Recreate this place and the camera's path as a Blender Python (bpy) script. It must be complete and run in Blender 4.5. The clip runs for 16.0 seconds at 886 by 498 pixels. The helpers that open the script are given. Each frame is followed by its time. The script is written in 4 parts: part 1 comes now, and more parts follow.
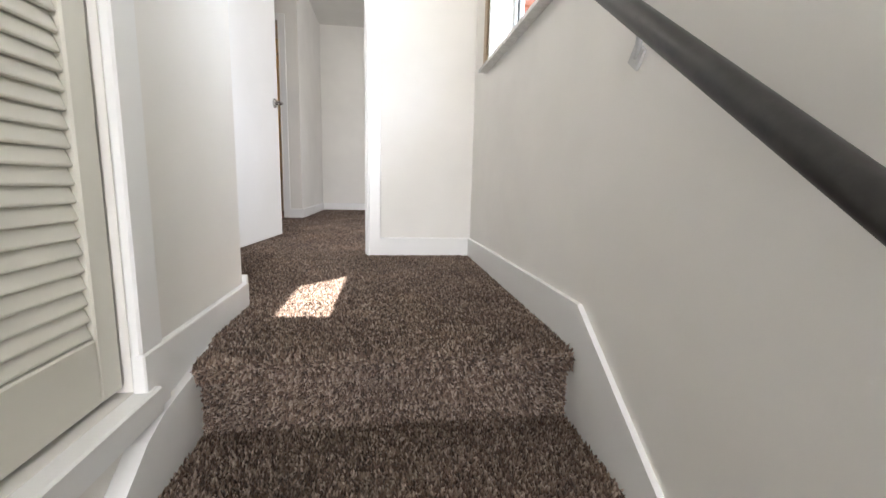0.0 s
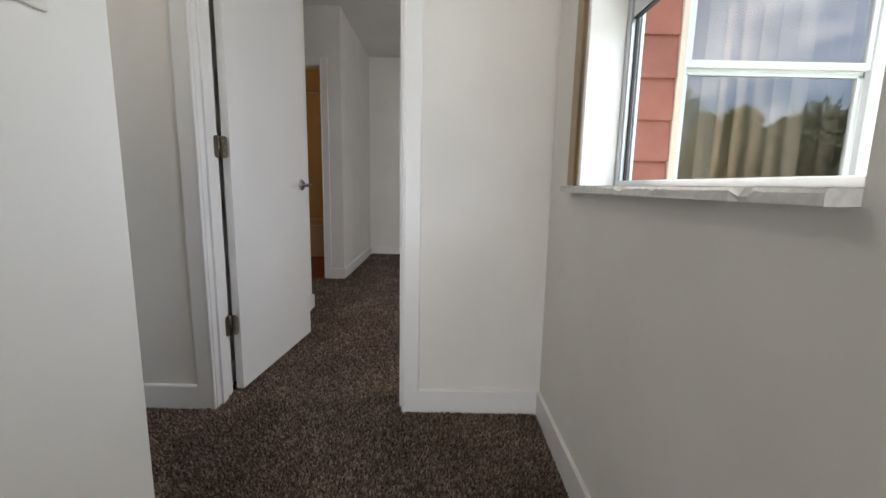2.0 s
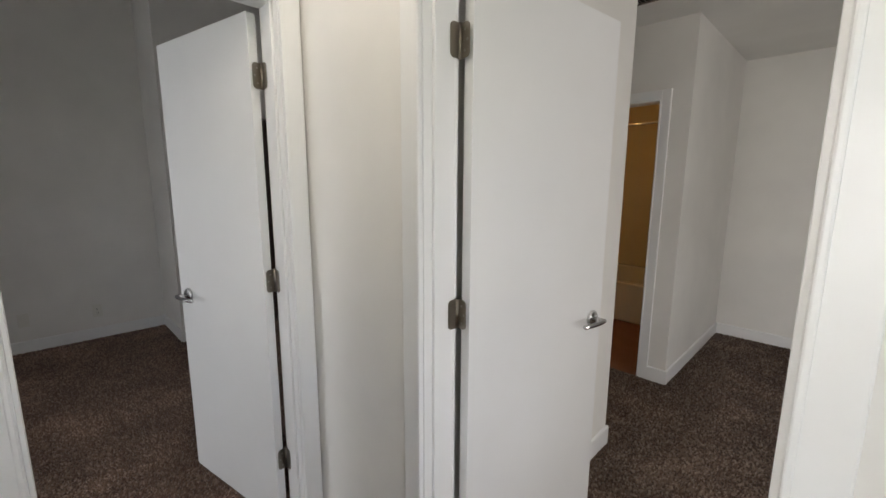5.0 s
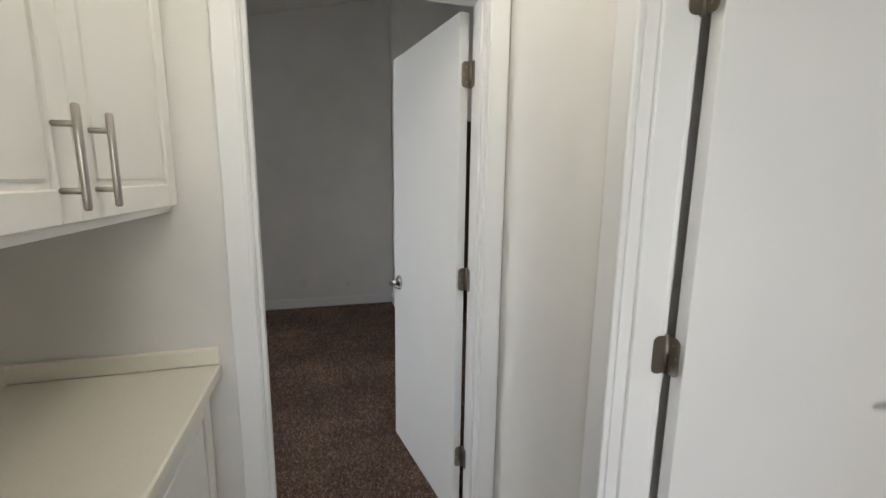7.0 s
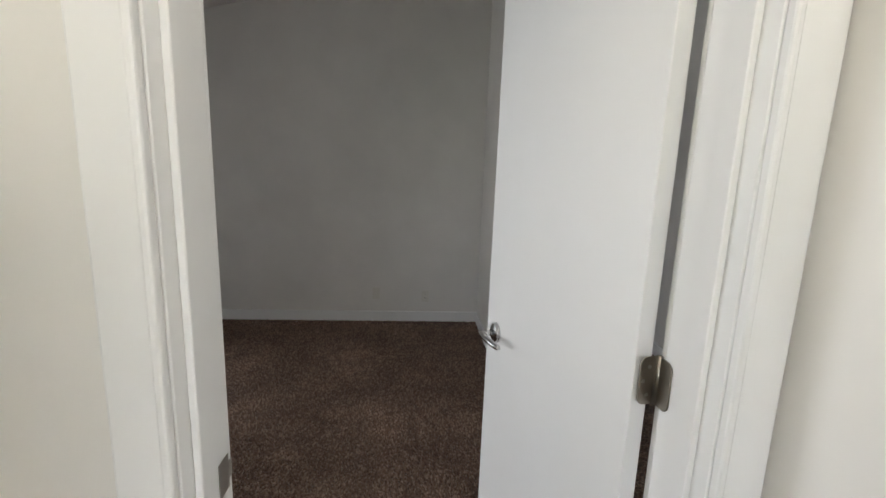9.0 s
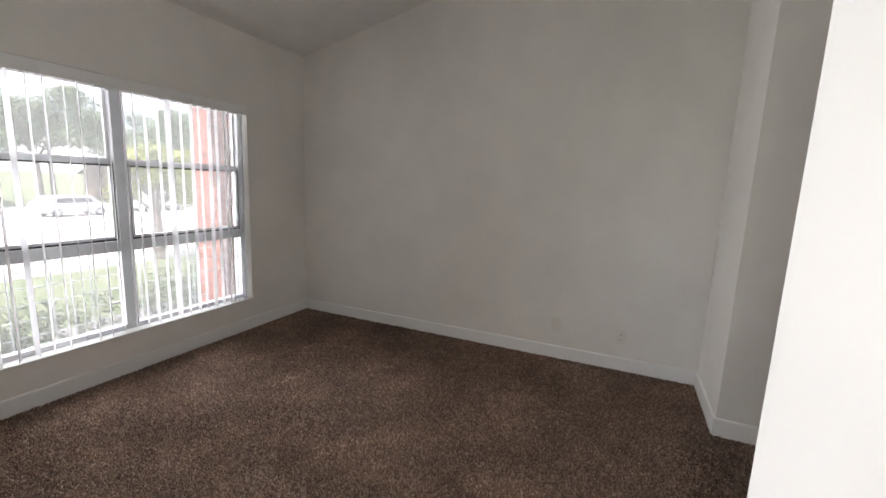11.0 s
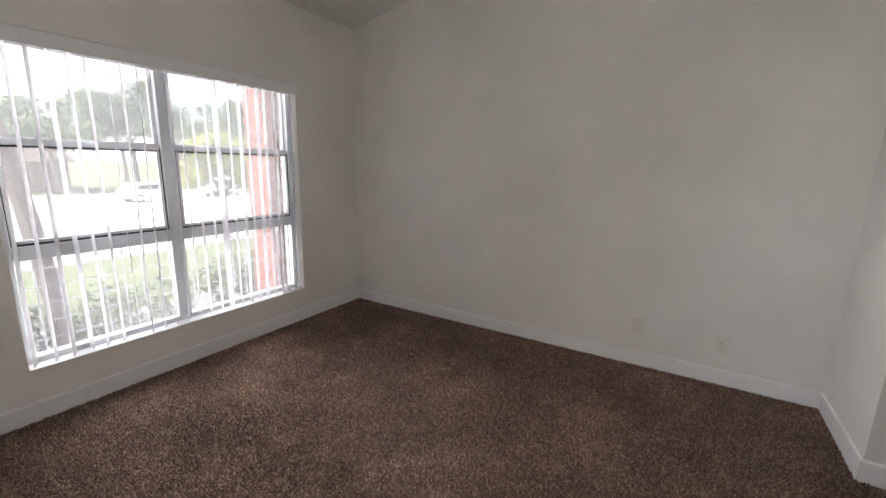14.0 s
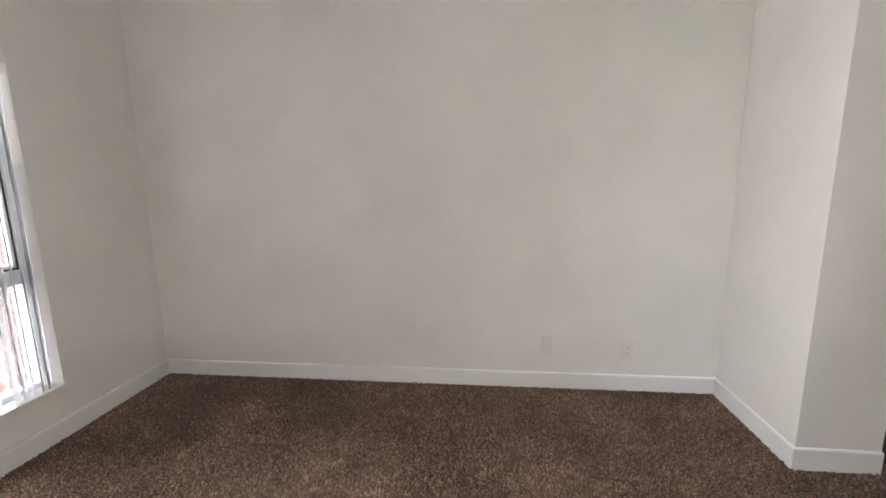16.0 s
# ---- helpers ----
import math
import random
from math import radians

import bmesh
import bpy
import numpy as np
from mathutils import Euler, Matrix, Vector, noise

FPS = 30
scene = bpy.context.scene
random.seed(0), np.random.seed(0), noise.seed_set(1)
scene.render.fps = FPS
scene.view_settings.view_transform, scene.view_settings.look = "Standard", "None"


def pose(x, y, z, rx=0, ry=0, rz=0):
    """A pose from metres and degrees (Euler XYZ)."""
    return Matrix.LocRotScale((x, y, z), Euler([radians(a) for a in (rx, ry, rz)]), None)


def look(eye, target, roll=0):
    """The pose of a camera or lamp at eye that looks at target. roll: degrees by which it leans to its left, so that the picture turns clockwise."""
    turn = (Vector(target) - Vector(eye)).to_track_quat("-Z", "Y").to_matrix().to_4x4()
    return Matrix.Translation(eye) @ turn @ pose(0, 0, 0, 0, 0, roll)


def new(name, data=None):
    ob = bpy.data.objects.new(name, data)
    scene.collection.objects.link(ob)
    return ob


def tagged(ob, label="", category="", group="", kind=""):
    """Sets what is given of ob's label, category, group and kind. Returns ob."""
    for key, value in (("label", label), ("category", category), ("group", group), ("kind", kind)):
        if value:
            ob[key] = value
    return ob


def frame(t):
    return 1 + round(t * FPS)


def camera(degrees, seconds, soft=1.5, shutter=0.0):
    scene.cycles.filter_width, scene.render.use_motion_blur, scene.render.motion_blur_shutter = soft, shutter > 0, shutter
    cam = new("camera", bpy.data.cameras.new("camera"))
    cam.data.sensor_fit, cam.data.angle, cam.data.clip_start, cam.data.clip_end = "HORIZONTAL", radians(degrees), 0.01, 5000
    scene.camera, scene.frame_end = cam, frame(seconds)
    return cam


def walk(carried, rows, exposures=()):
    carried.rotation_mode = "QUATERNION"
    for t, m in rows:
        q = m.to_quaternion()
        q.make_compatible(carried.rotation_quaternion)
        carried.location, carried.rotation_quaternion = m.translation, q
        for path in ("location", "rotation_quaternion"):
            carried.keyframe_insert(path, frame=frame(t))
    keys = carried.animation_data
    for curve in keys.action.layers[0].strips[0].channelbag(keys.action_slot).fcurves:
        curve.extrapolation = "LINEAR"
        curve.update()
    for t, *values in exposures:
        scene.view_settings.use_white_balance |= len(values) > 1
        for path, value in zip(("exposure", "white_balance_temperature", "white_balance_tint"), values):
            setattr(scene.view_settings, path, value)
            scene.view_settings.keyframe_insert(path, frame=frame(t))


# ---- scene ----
cam = camera(94.2, 16.0)

PATH = [
    (0, (-0.031, 0.075, 0.399), (0.242, 2.033, 0.093), 1.4),
    (0.5, (-0.014, 0.241, 0.56), (0.16, 2.21, 0.254), 1.1),
    (1, (-0.036, 0.43, 0.672), (0.121, 2.403, 0.375), 1.1),
    (1.5, (-0.004, 0.593, 0.785), (0.102, 2.568, 0.484), 1.0),
    (2, (0.022, 0.752, 0.945), (0.028, 2.728, 0.638), 1.1),
    (2.5, (0.012, 0.934, 1.06), (-0.043, 2.905, 0.722), 1.2),
    (3, (0.02, 1.096, 1.176), (-0.13, 3.056, 0.805), 1.1),
    (3.5, (0.017, 1.242, 1.307), (-0.311, 3.174, 0.907), 0.8),
    (4, (-0.039, 1.429, 1.41), (-0.583, 3.311, 1.006), 0.8),
    (4.5, (-0.096, 1.527, 1.47), (-1.019, 3.259, 1.088), 0.3),
    (5, (-0.105, 1.631, 1.47), (-1.498, 3.027, 1.141), 0.3),
    (5.2, (-0.1, 1.662, 1.471), (-1.636, 2.897, 1.149), 0.4),
    (7.3, (-0.249, 1.773, 1.464), (-2.156, 2.277, 1.13), 0.6),
    (7.5, (-0.344, 1.782, 1.457), (-2.257, 2.265, 1.127), 0.5),
    (8, (-0.566, 1.8, 1.448), (-2.496, 2.211, 1.124), 0.7),
    (8.2, (-0.642, 1.816, 1.448), (-2.581, 2.176, 1.118), 1.1),
    (10.3, (-1.562, 1.863, 1.36), (-3.501, 1.487, 1.04), 2.3),
    (10.5, (-1.596, 1.872, 1.362), (-3.509, 1.384, 1.045), 2.4),
    (11, (-1.679, 1.897, 1.358), (-3.49, 1.108, 1.043), 2.3),
    (11.5, (-1.705, 1.896, 1.346), (-3.399, 0.884, 1.048), 2.6),
    (12, (-1.70, 1.878, 1.35), (-3.30, 0.714, 1.058), 2.9),
    (12.5, (-1.668, 1.842, 1.35), (-3.215, 0.608, 1.052), 3.1),
    (13, (-1.697, 1.836, 1.355), (-3.235, 0.596, 1.022), 2.7),
    (13.5, (-1.788, 1.738, 1.354), (-3.388, 0.608, 0.979), 2.0),
    (14, (-1.953, 1.684, 1.35), (-3.638, 0.684, 0.945), 1.3),
    (14.5, (-2.093, 1.577, 1.342), (-3.863, 0.747, 0.92), 1.3),
    (15, (-2.253, 1.474, 1.335), (-4.09, 0.805, 0.919), 1.2),
    (15.5, (-2.386, 1.296, 1.315), (-4.294, 0.837, 0.927), 0.6),
    (16, (-2.492, 1.113, 1.31), (-4.453, 0.905, 0.969), -0.8),
]
EXPOSURES = [(0.0, 2.65, 6250, 13), (1.0, 2.2, 6200, 12), (2.5, 1.4, 6300, 13), (4.0, 1.6, 6350, 13), (5.0, 1.85, 6450, 12), (8.2, 1.95, 6400, 10), (10.3, 2.9, 6700, 12), (12.5, 3.1, 6750, 15), (14.5, 3.1, 6700, 15), (16.0, 3.85, 6700, 14)]
walk(cam, [(t, look(eye, target, roll)) for t, eye, target, roll in PATH], EXPOSURES)

# ---------------- world, sun, window light ----------------
SUN_TO = Vector((1.0, -0.10, 1.56)).normalized()
world = bpy.data.worlds.new("sky_world")
world.use_nodes = True
scene.world = world
wn = world.node_tree.nodes
wl = world.node_tree.links
sky = wn.new("ShaderNodeTexSky")
sky.sky_type = 'NISHITA'
sky.sun_disc = False
sky.sun_elevation = math.asin(SUN_TO.z)
sky.sun_rotation = math.atan2(SUN_TO.x, SUN_TO.y)
sky.air_density, sky.dust_density, sky.ozone_density = 1.0, 1.2, 1.0
wtc = wn.new("ShaderNodeTexCoord")
wmap = wn.new("ShaderNodeMapping")
wmap.inputs["Scale"].default_value = (1.0, 1.0, 3.0)
wl.new(wtc.outputs["Generated"], wmap.inputs["Vector"])
wcl = wn.new("ShaderNodeTexNoise")
wcl.inputs["Scale"].default_value, wcl.inputs["Detail"].default_value = 3.2, 7.0
wl.new(wmap.outputs["Vector"], wcl.inputs["Vector"])
wramp = wn.new("ShaderNodeValToRGB")
wramp.color_ramp.elements[0].position, wramp.color_ramp.elements[1].position = 0.40, 0.62
wl.new(wcl.outputs["Fac"], wramp.inputs["Fac"])
wmix = wn.new("ShaderNodeMixRGB")
wmix.inputs["Color2"].default_value = (12.5, 12.7, 13.1, 1)
wl.new(wramp.outputs["Color"], wmix.inputs["Fac"])
wl.new(sky.outputs["Color"], wmix.inputs["Color1"])
wl.new(wmix.outputs["Color"], wn["Background"].inputs["Color"])
wn["Background"].inputs["Strength"].default_value = 0.15

sun = new("sun", bpy.data.lights.new("sun", 'SUN'))
sun.data.energy, sun.data.angle, sun.data.color = 5.0, radians(0.53), (1.0, 0.95, 0.86)
sun.matrix_world = look(SUN_TO * 30, (0, 0, 0))



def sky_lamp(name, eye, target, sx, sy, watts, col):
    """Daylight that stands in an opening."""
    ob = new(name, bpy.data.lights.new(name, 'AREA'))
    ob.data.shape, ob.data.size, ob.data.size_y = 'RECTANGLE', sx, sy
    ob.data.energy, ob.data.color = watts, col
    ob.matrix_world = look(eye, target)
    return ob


# added lamp in an unseen opening at the foot of the stair
sky_lamp("fill_light_foot", (-0.02, -4.62, 1.15), (-0.02, 1.0, 0.1), 0.9, 2.2, 24, (1.0, 0.97, 0.93))
# daylight in the rear window behind its blind
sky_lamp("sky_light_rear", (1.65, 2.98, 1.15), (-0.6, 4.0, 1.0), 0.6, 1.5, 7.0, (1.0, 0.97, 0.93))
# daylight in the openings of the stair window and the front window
sky_lamp("sky_light_stair", (0.572, 1.56, 1.50), (-1.0, 1.56, 1.40), 0.74, 1.1, 1.15, (0.95, 0.98, 1.0))
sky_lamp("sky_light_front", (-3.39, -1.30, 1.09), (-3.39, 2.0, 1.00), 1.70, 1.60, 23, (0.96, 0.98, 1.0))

# ---------------- materials ----------------


def mat(name, base, rough=0.6, metal=0.0, spec=0.5):
    m = bpy.data.materials.new(name)
    m.use_nodes = True
    b = m.node_tree.nodes["Principled BSDF"]
    b.inputs["Base Color"].default_value = (*base, 1)
    b.inputs["Roughness"].default_value = rough
    b.inputs["Metallic"].default_value = metal
    b.inputs["Specular IOR Level"].default_value = spec
    return m, m.node_tree, b


def coords(nt, kind="Object", scale=(1, 1, 1)):
    tc = nt.nodes.new("ShaderNodeTexCoord")
    mp = nt.nodes.new("ShaderNodeMapping")
    mp.inputs["Scale"].default_value = scale
    if kind == "World":
        geo = nt.nodes.new("ShaderNodeNewGeometry")
        nt.links.new(geo.outputs["Position"], mp.inputs["Vector"])
    else:
        nt.links.new(tc.outputs[kind], mp.inputs["Vector"])
    return mp.outputs["Vector"]


def noise_tex(nt, vec, scale, detail=4.0, rough=0.55):
    n = nt.nodes.new("ShaderNodeTexNoise")
    n.inputs["Scale"].default_value, n.inputs["Detail"].default_value = scale, detail
    n.inputs["Roughness"].default_value = rough
    nt.links.new(vec, n.inputs["Vector"])
    return n.outputs["Fac"]


def ramp(nt, fac, stops):
    r = nt.nodes.new("ShaderNodeValToRGB")
    els = r.color_ramp.elements
    while len(els) < len(stops):
        els.new(0.5)
    for e, (p, c) in zip(els, stops):
        e.position, e.color = p, (*c, 1)
    nt.links.new(fac, r.inputs["Fac"])
    return r.outputs["Color"]


def mixed(nt, fac, a, b, mode='MIX'):
    m = nt.nodes.new("ShaderNodeMixRGB")
    m.blend_type = mode
    for sock, v in ((m.inputs["Fac"], fac), (m.inputs["Color1"], a), (m.inputs["Color2"], b)):
        if isinstance(v, (int, float)):
            sock.default_value = v
        elif isinstance(v, tuple):
            sock.default_value = (*v, 1)
        else:
            nt.links.new(v, sock)
    return m.outputs["Color"]


def bump(nt, b, height, strength, dist=0.002):
    n = nt.nodes.new("ShaderNodeBump")
    n.inputs["Strength"].default_value, n.inputs["Distance"].default_value = strength, dist
    nt.links.new(height, n.inputs["Height"])
    nt.links.new(n.outputs["Normal"], b.inputs["Normal"])


def painted(name, base, rough, peel=220, strength=0.12, var=0.04, stain=(0.9, 0.86, 0.8)):
    """Painted surface with a fine texture and faint patches and scuffs."""
    m, nt, b = mat(name, base, rough)
    v = coords(nt, "World")
    big = noise_tex(nt, v, 1.7, 3)
    c1 = tuple(x * (1 - var) for x in base)
    c2 = tuple(min(1, x * (1 + var)) for x in base)
    col = ramp(nt, big, [(0.35, c1), (0.65, c2)])
    scuff = ramp(nt, noise_tex(nt, v, 9, 8, 0.7), [(0.60, (0, 0, 0)), (0.78, (0.14, 0.14, 0.14))])
    col = mixed(nt, scuff, col, tuple(x * s for x, s in zip(base, stain)))
    nt.links.new(col, b.inputs["Base Color"])
    rr = ramp(nt, noise_tex(nt, v, 30, 3), [(0.3, (rough - 0.06,) * 3), (0.7, (rough + 0.06,) * 3)])
    nt.links.new(rr, b.inputs["Roughness"])
    bump(nt, b, noise_tex(nt, v, peel, 3), strength, 0.0012)
    return m


M_WALL = painted("wall_paint", (0.80, 0.782, 0.745), 0.62)
M_CEIL = painted("ceiling_paint", (0.80, 0.79, 0.76), 0.85, 120, 0.25)
M_TRIM = painted("trim_paint", (0.84, 0.84, 0.83), 0.34, 90, 0.015, 0.015)
M_DOOR = painted("door_paint", (0.82, 0.82, 0.81), 0.42, 130, 0.025, 0.02)
M_CABINET = painted("cabinet_paint", (0.83, 0.82, 0.77), 0.36, 110, 0.02, 0.02)
M_LOUVER = painted("louver_paint", (0.72, 0.70, 0.62), 0.45, 120, 0.06, 0.03)
M_TAN = painted("tan_paint", (0.42, 0.31, 0.20), 0.5, 60, 0.1, 0.08)
M_VINYL = painted("window_vinyl", (0.66, 0.675, 0.69), 0.38, 50, 0.03, 0.02)
M_ALU = mat("grey_aluminium", (0.42, 0.44, 0.46), 0.38, 0.85)[0]
M_GASKET = mat("black_gasket", (0.02, 0.02, 0.022), 0.6)[0]
M_NICKEL = mat("satin_nickel", (0.46, 0.43, 0.39), 0.33, 1.0)[0]
M_CHROME = mat("chrome", (0.66, 0.66, 0.66), 0.12, 1.0)[0]
M_STEEL = mat("hinge_steel", (0.30, 0.27, 0.23), 0.36, 1.0)[0]
M_PLATE = mat("outlet_plastic", (0.76, 0.74, 0.68), 0.35)[0]
M_DARK = mat("dark_slot", (0.015, 0.014, 0.013), 0.7)[0]
M_TUB = mat("tub_enamel", (0.80, 0.76, 0.66), 0.18)[0]


def counter_material():
    m, nt, b = mat("countertop_laminate", (0.82, 0.79, 0.70), 0.3)
    v = coords(nt, "World")
    col = ramp(nt, noise_tex(nt, v, 260, 2), [(0.35, (0.81, 0.765, 0.66)), (0.65, (0.84, 0.80, 0.70))])
    nt.links.new(col, b.inputs["Base Color"])
    return m


def marble_material():
    m, nt, b = mat("sill_marble", (0.8, 0.79, 0.77), 0.22)
    v = coords(nt, "World")
    n = noise_tex(nt, v, 14, 9, 0.65)
    col = ramp(nt, n, [(0.42, (0.80, 0.79, 0.77)), (0.49, (0.70, 0.69, 0.67)), (0.53, (0.82, 0.81, 0.79)), (0.75, (0.74, 0.72, 0.69))])
    nt.links.new(col, b.inputs["Base Color"])
    bump(nt, b, noise_tex(nt, v, 60, 4), 0.15, 0.002)
    return m


def rail_material():
    m, nt, b = mat("handrail_vinyl", (0.022, 0.021, 0.021), 0.42)
    v = coords(nt, "World")
    nt.links.new(ramp(nt, noise_tex(nt, v, 40, 5), [(0.3, (0.016, 0.015, 0.015)), (0.7, (0.035, 0.032, 0.030))]), b.inputs["Base Color"])
    bump(nt, b, noise_tex(nt, v, 300, 3), 0.1, 0.001)
    return m


def carpet_material(name, tuft, spread=1.0, tone=(1.0, 1.0, 1.0)):
    """Speckled brown yarn; each tuft takes a shade of its own."""
    m, nt, b = mat(name, (0.12, 0.085, 0.062), 0.92, 0.0, 0.15)
    v = coords(nt, "World")
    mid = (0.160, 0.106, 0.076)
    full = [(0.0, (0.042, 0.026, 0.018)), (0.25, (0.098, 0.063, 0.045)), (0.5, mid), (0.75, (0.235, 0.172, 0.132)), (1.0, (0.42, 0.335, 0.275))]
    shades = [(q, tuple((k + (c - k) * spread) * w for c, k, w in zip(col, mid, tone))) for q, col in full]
    if tuft:
        geo = nt.nodes.new("ShaderNodeNewGeometry")
        col = ramp(nt, geo.outputs["Random Per Island"], shades)
    else:
        vor = nt.nodes.new("ShaderNodeTexVoronoi")
        vor.inputs["Scale"].default_value = 150
        nt.links.new(v, vor.inputs["Vector"])
        sep = nt.nodes.new("ShaderNodeSeparateColor")
        nt.links.new(vor.outputs["Color"], sep.inputs["Color"])
        col = ramp(nt, sep.outputs["Red"], shades)
        bump(nt, b, noise_tex(nt, v, 190, 6, 0.7), 1.0, 0.012)
    # Shading of the pile's lay, put into the colour as random patches.
    pile_shade = ramp(nt, noise_tex(nt, v, 2.6, 7, 0.66), [(0.36, (0.77, 0.755, 0.75)), (0.52, (0.98, 0.98, 0.98)), (0.66, (1.36, 1.35, 1.34))])
    col = mixed(nt, 1.0, col, pile_shade, 'MULTIPLY')
    nt.links.new(col, b.inputs["Base Color"])
    b.inputs["Sheen Weight"].default_value = 0.12
    b.inputs["Sheen Roughness"].default_value = 0.6
    return m


def glass_material(name, tint=(1, 1, 1), gloss=0.045, haze=0.0):
    """A thin pane: clear, with a mirror reflection that grows towards grazing and a translucent film that adds haze."""
    m = bpy.data.materials.new(name)
    m.use_nodes = True
    nt = m.node_tree
    nt.nodes.remove(nt.nodes["Principled BSDF"])
    out = nt.nodes["Material Output"]
    tr = nt.nodes.new("ShaderNodeBsdfTransparent")
    tr.inputs["Color"].default_value = (*tint, 1)
    gl = nt.nodes.new("ShaderNodeBsdfGlossy")
    gl.inputs["Roughness"].default_value = 0.02
    lw = nt.nodes.new("ShaderNodeLayerWeight")
    pw = nt.nodes.new("ShaderNodeMath")
    pw.operation = 'POWER'
    pw.inputs[1].default_value = 4.0
    nt.links.new(lw.outputs["Facing"], pw.inputs[0])
    ma = nt.nodes.new("ShaderNodeMath")
    ma.operation = 'MULTIPLY_ADD'
    ma.inputs[1].default_value, ma.inputs[2].default_value = 0.7, gloss
    nt.links.new(pw.outputs[0], ma.inputs[0])
    mx = nt.nodes.new("ShaderNodeMixShader")
    nt.links.new(ma.outputs[0], mx.inputs["Fac"])
    nt.links.new(tr.outputs["BSDF"], mx.inputs[1])
    nt.links.new(gl.outputs["BSDF"], mx.inputs[2])
    film = nt.nodes.new("ShaderNodeBsdfTranslucent")
    film.inputs["Color"].default_value = (0.85, 0.86, 0.88, 1)
    hazed = nt.nodes.new("ShaderNodeMixShader")
    hazed.inputs["Fac"].default_value = haze
    nt.links.new(mx.outputs["Shader"], hazed.inputs[1])
    nt.links.new(film.outputs["BSDF"], hazed.inputs[2])
    nt.links.new(hazed.outputs["Shader"], out.inputs["Surface"])
    return m


def vane_material(name, base, through_light):
    m = bpy.data.materials.new(name)
    m.use_nodes = True
    nt = m.node_tree
    b = nt.nodes["Principled BSDF"]
    b.inputs["Base Color"].default_value = (*base, 1)
    b.inputs["Roughness"].default_value = 0.5
    tl = nt.nodes.new("ShaderNodeBsdfTranslucent")
    tl.inputs["Color"].default_value = (*base, 1)
    mx = nt.nodes.new("ShaderNodeMixShader")
    mx.inputs["Fac"].default_value = through_light
    nt.links.new(b.outputs["BSDF"], mx.inputs[1])
    nt.links.new(tl.outputs["BSDF"], mx.inputs[2])
    nt.links.new(mx.outputs["Shader"], nt.nodes["Material Output"].inputs["Surface"])
    return m


def speckled(name, stops, scale, rough=0.85, strength=0.5, dist=0.01, per_object=0.0):
    m, nt, b = mat(name, stops[0][1], rough)
    v = coords(nt, "World")
    col = ramp(nt, noise_tex(nt, v, scale, 8, 0.65), stops)
    if per_object:
        oi = nt.nodes.new("ShaderNodeObjectInfo")
        k = ramp(nt, oi.outputs["Random"], [(0, (1 - per_object,) * 3), (1, (1 + per_object,) * 3)])
        col = mixed(nt, 1.0, col, k, 'MULTIPLY')
    nt.links.new(col, b.inputs["Base Color"])
    bump(nt, b, noise_tex(nt, v, scale * 4, 5), strength, dist)
    return m


M_COUNTER = counter_material()
M_MARBLE = marble_material()
M_RAIL = rail_material()
M_CARPET = carpet_material("carpet_backing", False)
M_TUFT = carpet_material("carpet_tufts", True)
# One carpet: room brightness is put into the tone, rear darker, bedroom lighter.
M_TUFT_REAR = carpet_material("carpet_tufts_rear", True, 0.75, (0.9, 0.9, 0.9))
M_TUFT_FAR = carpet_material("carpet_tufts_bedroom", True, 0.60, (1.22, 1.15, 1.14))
M_GLASS = glass_material("window_glass")
# Grey tint added to dim the view outdoors, translucent film to veil it.
M_GLASS_DIM = glass_material("dimmed_window_glass", (0.44, 0.44, 0.45), 0.045, 0.014)
M_VANE = vane_material("vane_vinyl", (0.68, 0.685, 0.69), 0.36)
M_BRACKET = painted("bracket_paint", (0.50, 0.50, 0.50), 0.45)
M_GLASS_SKY = glass_material("reflecting_window_glass", (0.88, 0.88, 0.88), 0.085)
M_VANE_B = vane_material("beige_vane_vinyl", (0.64, 0.555, 0.43), 0.2)
M_SIDING = speckled("siding_paint", [(0.3, (0.28, 0.098, 0.072)), (0.7, (0.34, 0.125, 0.092))], 9, 0.7, 0.2, 0.003, 0.06)
M_GRASS = speckled("lawn_soil", [(0.3, (0.075, 0.105, 0.042)), (0.7, (0.15, 0.175, 0.085))], 3)
M_CONCRETE = speckled("concrete", [(0.3, (0.16, 0.155, 0.15)), (0.7, (0.22, 0.215, 0.21))], 12)
M_PALE = speckled("pale_concrete", [(0.3, (0.40, 0.39, 0.37)), (0.7, (0.52, 0.51, 0.49))], 3, 0.9)
M_BARK = speckled("bark", [(0.3, (0.13, 0.11, 0.095)), (0.7, (0.25, 0.22, 0.19))], 20)
M_LEAF = speckled("leaves", [(0.3, (0.055, 0.09, 0.036)), (0.7, (0.11, 0.16, 0.065))], 2.2, 0.6, 0.0, 0.01, 0.2)
M_LEAF_Y = speckled("yellow_leaves", [(0.3, (0.16, 0.20, 0.04)), (0.7, (0.34, 0.36, 0.10))], 2.2, 0.6, 0.0, 0.01, 0.2)
M_STUCCO = speckled("far_house_wall", [(0.3, (0.20, 0.15, 0.115)), (0.7, (0.28, 0.22, 0.18))], 6)
M_ROOF = speckled("roof_shingle", [(0.3, (0.10, 0.085, 0.075)), (0.7, (0.18, 0.155, 0.14))], 8)
M_CARPAINT = mat("white_car_paint", (0.75, 0.76, 0.77), 0.2)[0]
M_CARPAINT_G = mat("grey_car_paint", (0.25, 0.26, 0.28), 0.2)[0]
M_TYRE = mat("tyre_rubber", (0.02, 0.02, 0.02), 0.8)[0]
M_CARGLASS = mat("car_glass", (0.03, 0.035, 0.04), 0.08)[0]
M_BATHWALL = painted("bath_paint", (0.70, 0.60, 0.42), 0.4)
